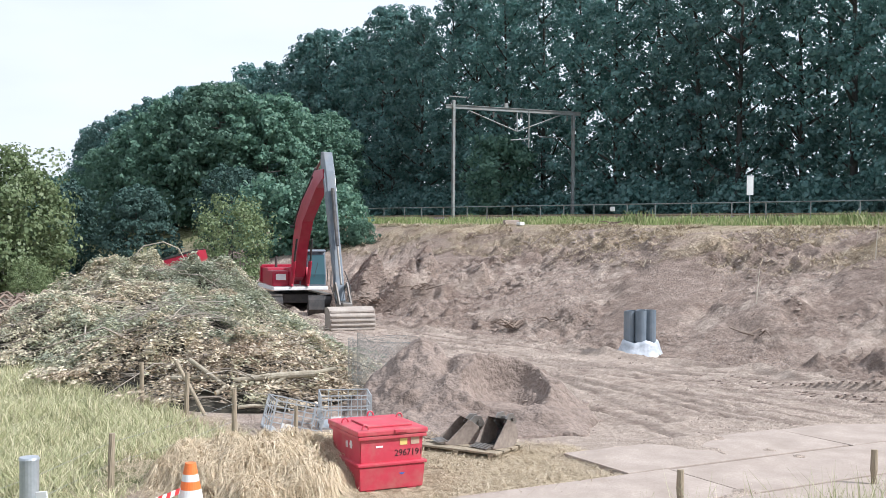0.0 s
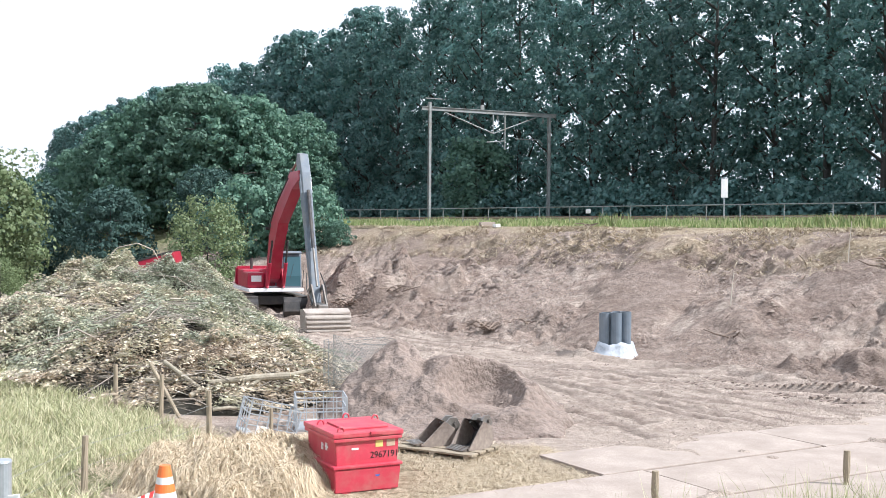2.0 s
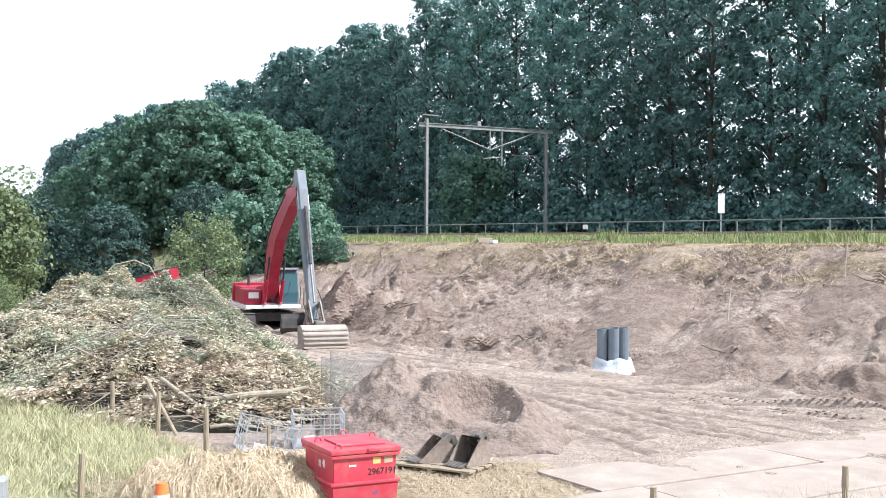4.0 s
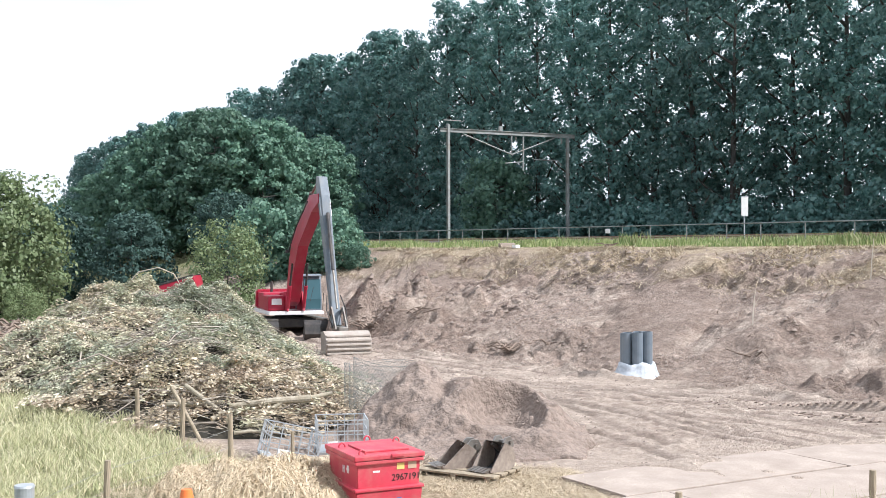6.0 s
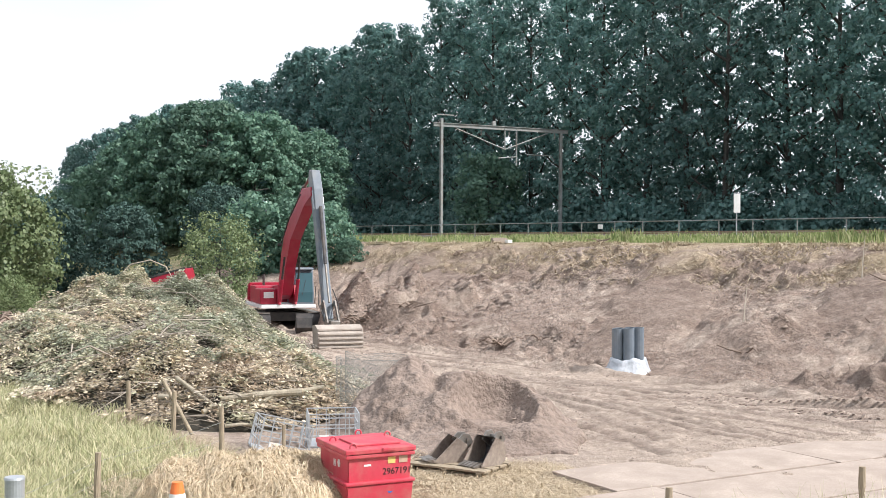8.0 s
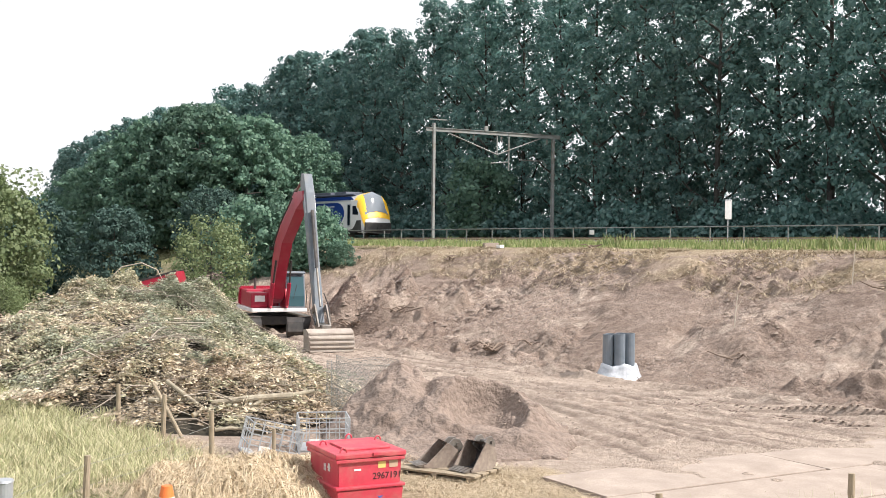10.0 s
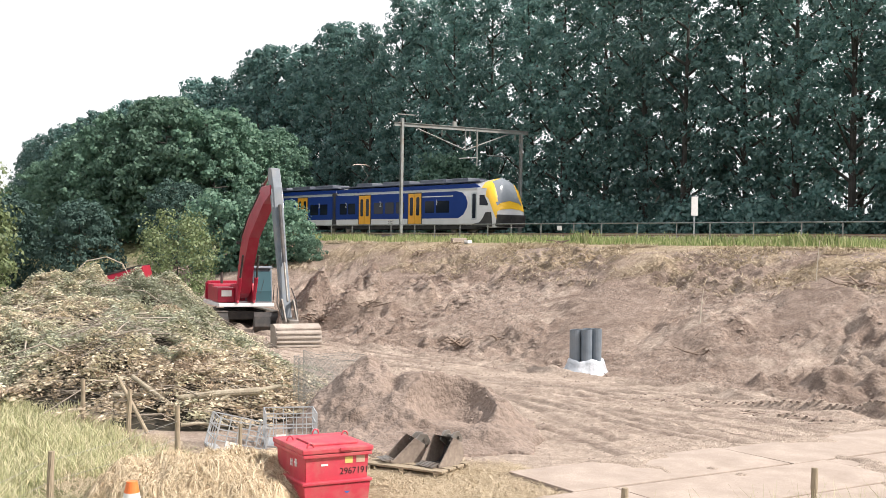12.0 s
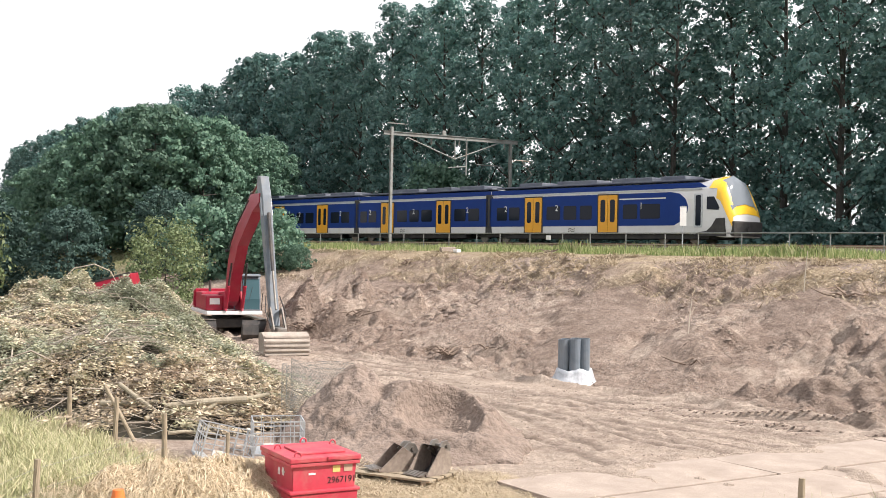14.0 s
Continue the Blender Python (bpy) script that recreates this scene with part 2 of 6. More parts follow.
M_PIPE = surface("grey_blue_pipe", (0.13, 0.165, 0.20), (0.17, 0.205, 0.24), 3, 0.38, fine=14, fine_amount=0.12, dirt=(0.3, 0.27, 0.22), dirt_amount=0.2)
M_WRAP = surface("white_plastic_wrap", (0.38, 0.42, 0.46), (0.54, 0.57, 0.61), 5, 0.28, fine=12, fine_amount=0.2, bump=0.25, bump_dist=0.02)
M_CONCRETE = surface("sandy_concrete_plate", (0.33, 0.275, 0.232), (0.43, 0.362, 0.308), 1.2, 0.9, fine=18, fine_amount=0.25, bump=0.3, dirt=(0.27, 0.22, 0.18), dirt_scale=0.9, dirt_amount=0.6)
M_BALLAST = surface("ballast", (0.16, 0.14, 0.12), (0.24, 0.21, 0.185), 6, 0.95, fine=12, fine_amount=0.5, bump=0.9, bump_dist=0.05)
M_RAIL = surface("rail_steel", (0.20, 0.12, 0.08), (0.27, 0.17, 0.12), 5, 0.6, metal=0.3)
M_T_BLUE = surface("train_blue", (0.004, 0.030, 0.17), (0.005, 0.034, 0.19), 1.0, 0.6, fine=6, fine_amount=0.06, bump=0.0)
M_T_WHITE = surface("train_white", (0.62, 0.63, 0.64), (0.68, 0.69, 0.70), 1.0, 0.35, fine=5, fine_amount=0.06, bump=0.0, dirt=(0.45, 0.42, 0.38), dirt_amount=0.25, coat=0.3)
M_T_YELLOW = surface("train_yellow", (0.86, 0.52, 0.02), (0.82, 0.48, 0.02), 1.0, 0.35, fine=6, fine_amount=0.06, bump=0.0, coat=0.3)
M_T_DOOR = surface("train_door_orange", (0.72, 0.34, 0.015), (0.66, 0.31, 0.015), 1.0, 0.4, fine=6, fine_amount=0.08, bump=0.0)
M_T_ROOF = surface("train_roof_grey", (0.08, 0.095, 0.13), (0.13, 0.15, 0.18), 1.5, 0.6, fine=8, fine_amount=0.2)
M_T_DARK = surface("train_underframe", (0.02, 0.02, 0.022), (0.045, 0.043, 0.04), 3, 0.7, fine=12)
M_T_BLUE.node_tree.nodes["Principled BSDF"].inputs["Specular IOR Level"].default_value = 0.2
M_T_GLASS = glass_surface("train_window_glass", (0.008, 0.012, 0.022), 0.1, spec=0.18)
M_T_SHIELD = glass_surface("windscreen_glass", (0.20, 0.23, 0.26), 0.08)
M_CAB_GLASS = glass_surface("cab_glass", (0.05, 0.11, 0.13), 0.08, spec=0.2)
M_LAMP = glass_surface("lamp_lens", (0.7, 0.7, 0.72), 0.1)
M_INK = surface("black_lettering", (0.02, 0.012, 0.015), (0.035, 0.02, 0.02), 3, 0.6)
M_STICKER = surface("yellow_sticker", (0.72, 0.56, 0.18), (0.62, 0.48, 0.16), 6, 0.5)
M_TAN = surface("tan_sticker", (0.50, 0.36, 0.26), (0.44, 0.31, 0.22), 6, 0.5)
M_BLUE_STICKER = surface("blue_sticker", (0.05, 0.10, 0.35), (0.07, 0.13, 0.38), 6, 0.5)
M_TAPE_RED = surface("tape_red", (0.62, 0.05, 0.05), (0.55, 0.05, 0.05), 6, 0.5)


# ---------------------------------------------------------------- mesh helpers
def finish(bm, name, material, smooth=False):
    me = bpy.data.meshes.new(name)
    bm.to_mesh(me)
    bm.free()
    me.materials.append(material)
    if smooth:
        me.polygons.foreach_set("use_smooth", [True] * len(me.polygons))
    return me


def part(name, bm, material, parent=None, label="", at=None, smooth=False):
    """Links a bmesh as one mesh object under a thing or a part."""
    ob = new(name, finish(bm, name, material, smooth))
    ob.parent = parent
    if at is not None:
        ob.matrix_basis = at
    if label:
        ob["label"] = label
    return ob


def empty(name, m, label, category, group=""):
    ob = new(name)
    ob.matrix_basis = m
    ob.empty_display_size = 0.2
    return tagged(ob, label, category, group)


def box(bm, size, m=None, bevel=0.0):
    """A box of that size, centred, set at the pose m."""
    r = bmesh.ops.create_cube(bm, size=1.0, matrix=(m or Matrix()) @ Matrix.Diagonal((*size, 1)))
    if bevel:
        es = {e for v in r["verts"] for e in v.link_edges}
        bmesh.ops.bevel(bm, geom=list(es), offset=bevel, segments=2, affect="EDGES", profile=0.6)
    return bm


def boxed(size, m=None, bevel=0.0):
    return box(bmesh.new(), size, m, bevel)


def tube(bm, points, radii, seg=8, caps=True):
    """A tapering tube along points."""
    pts = [Vector(p) for p in points]
    rings = []
    for i, p in enumerate(pts):
        way = (pts[min(i + 1, len(pts) - 1)] - pts[max(i - 1, 0)]).normalized()
        q = way.to_track_quat("Z", "Y")
        r = radii[i] if isinstance(radii, (list, tuple)) else radii
        rings.append([bm.verts.new(p + q @ Vector((math.cos(a) * r, math.sin(a) * r, 0))) for a in [2 * math.pi * k / seg for k in range(seg)]])
    for a, b in zip(rings, rings[1:]):
        for k in range(seg):
            bm.faces.new((a[k], a[(k + 1) % seg], b[(k + 1) % seg], b[k]))
    if caps:
        bm.faces.new(rings[0][::-1])
        bm.faces.new(rings[-1])
    return bm


def tubed(points, radii, seg=8):
    return tube(bmesh.new(), points, radii, seg)


def slab(bm, outline, thick, m=None):
    """An outline in x and z, made thick along y (centred)."""
    m = m or Matrix()
    a = [bm.verts.new(m @ Vector((x, -thick / 2, z))) for x, z in outline]
    b = [bm.verts.new(m @ Vector((x, thick / 2, z))) for x, z in outline]
    bm.faces.new(a)
    bm.faces.new(b[::-1])
    for i in range(len(a)):
        j = (i + 1) % len(a)
        bm.faces.new((a[i], b[i], b[j], a[j]))
    bmesh.ops.recalc_face_normals(bm, faces=bm.faces[:])
    return bm


def slabbed(outline, thick, m=None, bevel=0.0):
    bm = slab(bmesh.new(), outline, thick, m)
    if bevel:
        bmesh.ops.bevel(bm, geom=bm.edges[:], offset=bevel, segments=2, affect="EDGES", profile=0.6)
    return bm


def lettered(text, size, name, material, parent, m, depth=0.003):
    """Writing as a flat raised mesh."""
    cu = bpy.data.curves.new(name, "FONT")
    cu.body, cu.size, cu.extrude, cu.align_x, cu.align_y = text, size, depth, "CENTER", "CENTER"
    tmp = bpy.data.objects.new(name, cu)
    scene.collection.objects.link(tmp)
    me = bpy.data.meshes.new_from_object(tmp.evaluated_get(bpy.context.evaluated_depsgraph_get()))
    bpy.data.objects.remove(tmp)
    bpy.data.curves.remove(cu)
    me.name = name
    me.materials.clear()
    me.materials.append(material)
    ob = new(name, me)
    ob.parent = parent
    ob.matrix_basis = m
    return ob


def raw(name, verts, faces, material):
    """A mesh from arrays: verts (n,3), faces (m,k)."""
    me = bpy.data.meshes.new(name)
    k = faces.shape[1]
    me.vertices.add(len(verts))
    me.vertices.foreach_set("co", np.ascontiguousarray(verts, dtype=np.float32).ravel())
    me.loops.add(faces.size)
    me.loops.foreach_set("vertex_index", np.ascontiguousarray(faces, dtype=np.int32).ravel())
    me.polygons.add(len(faces))
    me.polygons.foreach_set("loop_start", np.arange(0, faces.size, k, dtype=np.int32))
    me.update(calc_edges=True)
    me.materials.append(material)
    return me


LATTICE = np.random.RandomState(7).rand(256, 256)


def vnoise(x, y, size, seed=0):
    """Smooth value noise, 0 to 1, with features of that size."""
    u, v = np.asarray(x) / size + seed * 17.3, np.asarray(y) / size + seed * 9.1
    i, j = np.floor(u).astype(int), np.floor(v).astype(int)
    a, b = u - i, v - j
    a, b = a * a * (3 - 2 * a), b * b * (3 - 2 * b)
    g = lambda p, q: LATTICE[p % 256, q % 256]
    return (g(i, j) * (1 - a) + g(i + 1, j) * a) * (1 - b) + (g(i, j + 1) * (1 - a) + g(i + 1, j + 1) * a) * b


def smooth(lo, hi, v):
    t = np.clip((v - lo) / (hi - lo), 0, 1)
    return t * t * (3 - 2 * t)


def blades(name, xs, ys, zs, heights, widths, material, lean=0.35, seed=1):
    """Upright tapering blades, each a bent strip."""
    r = np.random.RandomState(seed)
    n = len(xs)
    a = r.rand(n) * 2 * np.pi
    side = np.stack([np.cos(a), np.sin(a), np.zeros(n)], 1) * widths[:, None] / 2
    b = r.rand(n) * 2 * np.pi
    bend = np.stack([np.cos(b), np.sin(b), np.zeros(n)], 1) * (heights * lean * r.rand(n))[:, None]
    base = np.stack([xs, ys, zs], 1)
    up = np.stack([np.zeros(n), np.zeros(n), heights], 1)
    mid = base + up * 0.55 + bend * 0.35
    tip = base + up + bend
    v = np.stack([base - side, base + side, mid + side * 0.8, mid - side * 0.8, tip + side * 0.12, tip - side * 0.12], 1).reshape(-1, 3)
    k = np.arange(n)[:, None] * 6
    f = np.concatenate([k + np.array([[0, 1, 2, 3]]), k + np.array([[3, 2, 4, 5]])], 0)
    return raw(name, v, f, material)


def scatter(centres, size, r, flat=0.0, wide=0.32):
    """Leaf quads, folded a little, at the centres."""
    n = len(centres)
    a = r.normal(size=(n, 3))
    a[:, 2] *= 1 - flat
    a /= np.linalg.norm(a, axis=1)[:, None]
    b = np.cross(a, r.normal(size=(n, 3)))
    b /= np.linalg.norm(b, axis=1)[:, None]
    s = (size * (0.6 + 0.8 * r.rand(n)))[:, None]
    c = np.cross(a, b) * s * 0.18
    v = np.stack([centres - a * s / 2, centres + b * s * wide + c, centres + a * s / 2, centres - b * s * wide + c], 1).reshape(-1, 3)
    f = (np.arange(n)[:, None] * 4 + np.array([[0, 1, 2, 3]]))
    return v, f


def laid(centres, normals, size, r, wide=0.36):
    """Leaf quads at the centres that face along the normals."""
    n = len(centres)
    nn = normals / (np.linalg.norm(normals, axis=1)[:, None] + 1e-6)
    a = np.cross(nn, r.normal(size=(n, 3)))
    a /= np.linalg.norm(a, axis=1)[:, None] + 1e-6
    b = np.cross(nn, a)
    s = (size * (0.6 + 0.8 * r.rand(n)))[:, None]
    c = nn * s * 0.12
    v = np.stack([centres - a * s / 2, centres + b * s * wide + c, centres + a * s / 2, centres - b * s * wide + c], 1).reshape(-1, 3)
    return v, np.arange(n)[:, None] * 4 + np.array([[0, 1, 2, 3]])


# ---------------------------------------------------------------- the lie of the land
C0 = np.array([3.04, 78.77])       # a point on the near track's middle
ALONG = np.array([-0.637, 0.771])  # away along the track
TOWARD = np.array([-0.771, -0.637])  # from the track towards the camera's side
TRACK_TURN = math.degrees(math.atan2(0.771, -0.637))


def tr(s, n, z=0.0):
    p = C0 + s * ALONG + n * TOWARD
    return Vector((p[0], p[1], z))


def sn(x, y):
    return (x - C0[0]) * ALONG[0] + (y - C0[1]) * ALONG[1], (x - C0[0]) * TOWARD[0] + (y - C0[1]) * TOWARD[1]


def fence_x(y):
    return np.interp(y, [10, 18, 22.5, 27, 32.3, 40, 60, 90], [-6.8, -6.4, -5.4, -8.8, -12.4, -17.9, -30, -45])


RUTS = ((3.2, 31.8, 5.0, 28.2, 6.4, 25.6), (2.4, 32.0, 4.1, 28.4, 5.4, 26.0), (6.0, 30.4, 9.0, 27.9, 13.0, 25.9), (-0.5, 37.4, 5.0, 33.3, 12.0, 29.4), (5.0, 36.2, 9.0, 34.2, 15.0, 32.4), (-4.0, 41.8, 3.0, 36.0, 13.0, 31.4), (2.0, 36.1, 6.5, 33.6, 14.0, 29.8), (1.2, 34.2, 5.4, 32.4, 14.0, 28.6), (-1.5, 38.6, 4.0, 34.6, 13.0, 30.2), (0.2, 35.6, 2.6, 31.6, 6.5, 28.4), (0.9, 35.0, 2.4, 30.0, 3.6, 25.6), (1.2, 33.5, 3.0, 31.2, 5.6, 29.4), (1.3, 30.6, 2.2, 27.0, 3.8, 23.6), (5.2, 31.2, 8.0, 29.7, 14.0, 27.0))


def ruts(x, y):
    """Wheel ruts over the flat: how deep, how high the berm beside, how damp."""
    x, y = np.asarray(x, float), np.asarray(y, float)
    wx, wy = x + (vnoise(x, y, 2.2, 61) - 0.5) * 0.3, y + (vnoise(x, y, 1.9, 62) - 0.5) * 0.3
    deep, berm = np.zeros_like(x), np.zeros_like(x)
    for x0, y0, x1, y1, x2, y2 in RUTS:
        for a, b, c, d in ((x0, y0, x1, y1), (x1, y1, x2, y2)):
            lx, ly = c - a, d - b
            ll = math.hypot(lx, ly)
            u = np.clip(((wx - a) * lx + (wy - b) * ly) / ll ** 2, 0, 1)
            q = np.hypot(wx - a - u * lx, wy - b - u * ly)
            deep = np.maximum(deep, np.exp(-(q / 0.18) ** 2))
            berm = np.maximum(berm, np.exp(-((q - 0.36) / 0.15) ** 2))
    patchy = 0.6 + 0.4 * smooth(0.25, 0.6, vnoise(x, y, 1.3, 63))
    return deep * patchy, berm * patchy


FANS = ((9.4, 56.5, 5.2, 43.0, 2.0), (-4.9, 72.5, -3.2, 61.0, 1.4), (16.5, 48.5, 12.5, 40.5, 1.2))


def fans(x, y):
    """Where fine soil has run down the bank and lies smooth."""
    got = np.zeros_like(x)
    wx = x + (vnoise(x, y, 1.5, 68) - 0.5) * 1.2
    for x0, y0, x1, y1, w in FANS:
        lx, ly = x1 - x0, y1 - y0
        u = np.clip(((wx - x0) * lx + (y - y0) * ly) / (lx * lx + ly * ly), 0, 1)
        q = np.hypot(wx - x0 - u * lx, y - y0 - u * ly) / (w * (0.7 + 0.6 * u))
        got = np.maximum(got, smooth(1.1, 0.55, q))
    return got


def ground_z(x, y):
    """Height of the ground: railway bank, cut slope, worked soil, field, and the dike under the camera."""
    x, y = np.asarray(x, float), np.asarray(y, float)
    s, n = sn(x, y)
    wob = (vnoise(x, y, 7, 3) - 0.5) * 1.1 * smooth(9, 13, n) * (1 - smooth(26, 34, n))
    z = np.interp(n + wob, [-400, -48, -26, -9, 3.0, 5.0, 8.5, 10.5, 16.5, 23.0, 25.5], [0, 0, 4.2, 4.65, 4.72, 4.62, 4.45, 4.05, 1.95, 0.06, 0])
    slope = smooth(9.5, 12, n) * (1 - smooth(22, 27, n))
    worked = smooth(9, 11, n) * smooth(38, 34.5, n) * (1 - smooth(0, 1.5, fence_x(y) + 0.5 - x))
    near = 1 - smooth(60, 110, np.hypot(x, y))
    z = z + slope * near * ((vnoise(x, y, 3.1, 1) - 0.5) * 0.3 + (vnoise(x, y, 1.1, 2) - 0.5) * 0.12)
    ridge = 1 - np.abs(2 * vnoise(s * 0.5 + 0.8 * n, n * 1.8, 0.9, 15) - 1)
    smoothed = fans(x, y)
    broken = 0.35 + 0.9 * smooth(0.3, 0.65, vnoise(x, y, 2.8, 67))
    clod = np.maximum(vnoise(x, y, 0.5, 4) - 0.48, 0) * 0.55 + np.maximum(vnoise(x, y, 0.95, 14) - 0.58, 0) * 0.5 + ridge ** 5 * 0.08 + (vnoise(x, y, 0.27, 17) - 0.5) * 0.24
    z = z + worked * near * (slope * 0.95 + 0.12) * clod * broken * (1 - 0.85 * smoothed) + 0.3 * smoothed * slope
    # wheel ruts along the foot of the bank
    nn = n + (vnoise(x, y, 11, 5) - 0.5) * 2.6 + 0.05 * s
    rut = smooth(24.0, 24.8, n) * (1 - smooth(31, 34, n)) * (0.4 + 0.6 * vnoise(x, y, 6, 8)) * near
    z = z + worked * rut * (np.maximum(np.sin(nn * 7.0), 0) ** 3 * 0.07 + (vnoise(x, y, 0.26, 6) - 0.5) * 0.07)
    z = z + worked * near * smooth(24, 28, n) * smooth(36, 33, n) * (vnoise(x, y, 2.4, 9) - 0.5) * 0.07
    z = z + worked * near * 0.17 * np.exp(-((n - 25.2 + (vnoise(x, y, 2, 18) - 0.5)) / 0.22) ** 2) * smooth(2, -4, s)
    # churned crossing tracks beside the soil pile
    churn = np.exp(-(((x - 2.6) / 2.4) ** 2 + ((y - 26.5) / 3.0) ** 2))
    z = z + worked * churn * (np.maximum(np.sin((x * 0.8 + y * 0.6) * 9 + 2 * vnoise(x, y, 1.5, 20)), 0) ** 2 * 0.07 + (vnoise(x, y, 0.24, 19) - 0.5) * 0.1)
    # heaps and hollows of dug soil
    for hx, hy, hr, hh in ((-7.3, 56.3, 1.3, 1.3), (-5.4, 56.8, 1.9, 1.25), (-3.0, 56.2, 2.2, 0.8)):
        q = np.hypot((x - hx) * 0.85, y - hy) / hr * (0.7 + 0.6 * vnoise(x, y, 0.9, 11))
        z = z + hh * smooth(1.1, 0.62, q) * (0.7 + 0.3 * vnoise(x, y, 0.4, 12) + 0.25 * vnoise(x, y, 1.1, 69))
    for hx, hy, hr, hh in ((9.2, 41.0, 2.6, 0.75), (14.5, 41.0, 3.4, 0.28), (2.2, 46.2, 1.6, 0.35)):
        q = np.hypot(x - hx, y - hy) / hr * (0.8 + 0.45 * vnoise(x, y, 1.2, 11))
        z = z + hh * np.maximum(0, 1 - q) ** 1.2 * (0.85 + 0.2 * vnoise(x, y, 0.7, 12) + 0.2 * vnoise(x, y, 0.3, 13))
    q = np.hypot((x - 11.8) / 4.2, (y - 36.5) / 1.6)
    z = z - 0.35 * np.maximum(0, 1 - q ** 2)
    deep, berm = ruts(x, y)
    z = z + worked * (berm * 0.06 - deep * 0.045) * (1 + 0.8 * (vnoise(x, y, 0.3, 64) - 0.5))
    pu, pv = (x - 1.06) * 0.845 + (y - 21.6) * 0.535, (x - 1.06) * 0.535 - (y - 21.6) * 0.845
    # sand has blown and rolled over the plates, most along their far edge
    drift = 0.13 * smooth(0.66, 0.84, vnoise(x, y, 1.5, 65) * 0.7 + vnoise(x, y, 0.5, 66) * 0.3 + 0.22 * smooth(0.9, -0.1, pv))
    z = np.where((pu > -0.1) & (pu < 17.5) & (pv > -0.1) & (pv < 6.2), np.minimum(z, 0.02) + drift, z)
    return z + 2.75 * smooth(14, 4, y) * (1 - smooth(30, 60, np.abs(x)))


def straw_heap_z(x, y):
    """Height of the straw heap beside the tank."""
    q = np.hypot((x + 4.15) / 1.95, (y - 19.3) / 1.9) * (0.7 + 0.6 * vnoise(x, y, 0.8, 13))
    return 0.64 * np.maximum(0, 1 - q ** 2) ** 0.8 * (0.75 + 0.5 * vnoise(x, y, 0.35, 16))


def soil_pile_z(x, y):
    """Height of the dug soil pile above the ground: a peak, and a ridge into which a bucket has bitten a bowl."""
    wx, wy = x + (vnoise(x, y, 0.7, 27) - 0.5) * 0.35, y + (vnoise(x, y, 0.8, 28) - 0.5) * 0.3
    peak = 1.62 * (1.12 - np.sqrt(np.hypot((wx + 1.95) / 1.75, (wy - 27.3) / 2.5) ** 2 + 0.0144)).clip(0)
    crest = np.interp(wx, [-3.4, -1.2, -0.7, 0.05, 0.9, 1.22, 2.0], [0, 1.3, 1.42, 1.4, 1.08, 0.82, 0])
    ridge = crest * np.clip(1 - np.abs(wy - 26.7 + 0.25 * np.maximum(wx, 0)) / 2.6, 0, 1) ** 0.8
    body = np.maximum(peak, ridge)
    q = np.hypot((wx - 0.08) / 1.08, (wy - 25.55) / 1.2)
    bowl = 0.12 + 0.42 * smooth(0.3, 0.95, q) + 3.2 * np.maximum(0, q - 0.9)
    body = np.where((q < 1.6) & (wy < 27.0), np.minimum(body, bowl), body)
    apron = 0.42 * np.maximum(0, 1 - np.hypot((wx + 0.9) / 2.9, (wy - 25.6) / 2.6) ** 1.6)
    top = np.maximum(body, apron)
    inside = smooth(1.0, 0.7, q)
    lumps = (vnoise(x, y, 0.36, 23) - 0.5) * 0.2 + (vnoise(x, y, 0.16, 24) - 0.5) * 0.12 + np.maximum(vnoise(x, y, 0.24, 25) - 0.6, 0) * 0.3
    return top + lumps * smooth(0.05, 0.5, top) * (1 - 0.75 * inside)


def axis(lo, hi, step, reach):
    inner = np.arange(lo, hi + step / 2, step)
    out = [step]
    while sum(out) < reach:
        out.append(out[-1] * 1.28)
    return np.concatenate([lo - np.cumsum(out)[::-1], inner, hi + np.cumsum(out)])


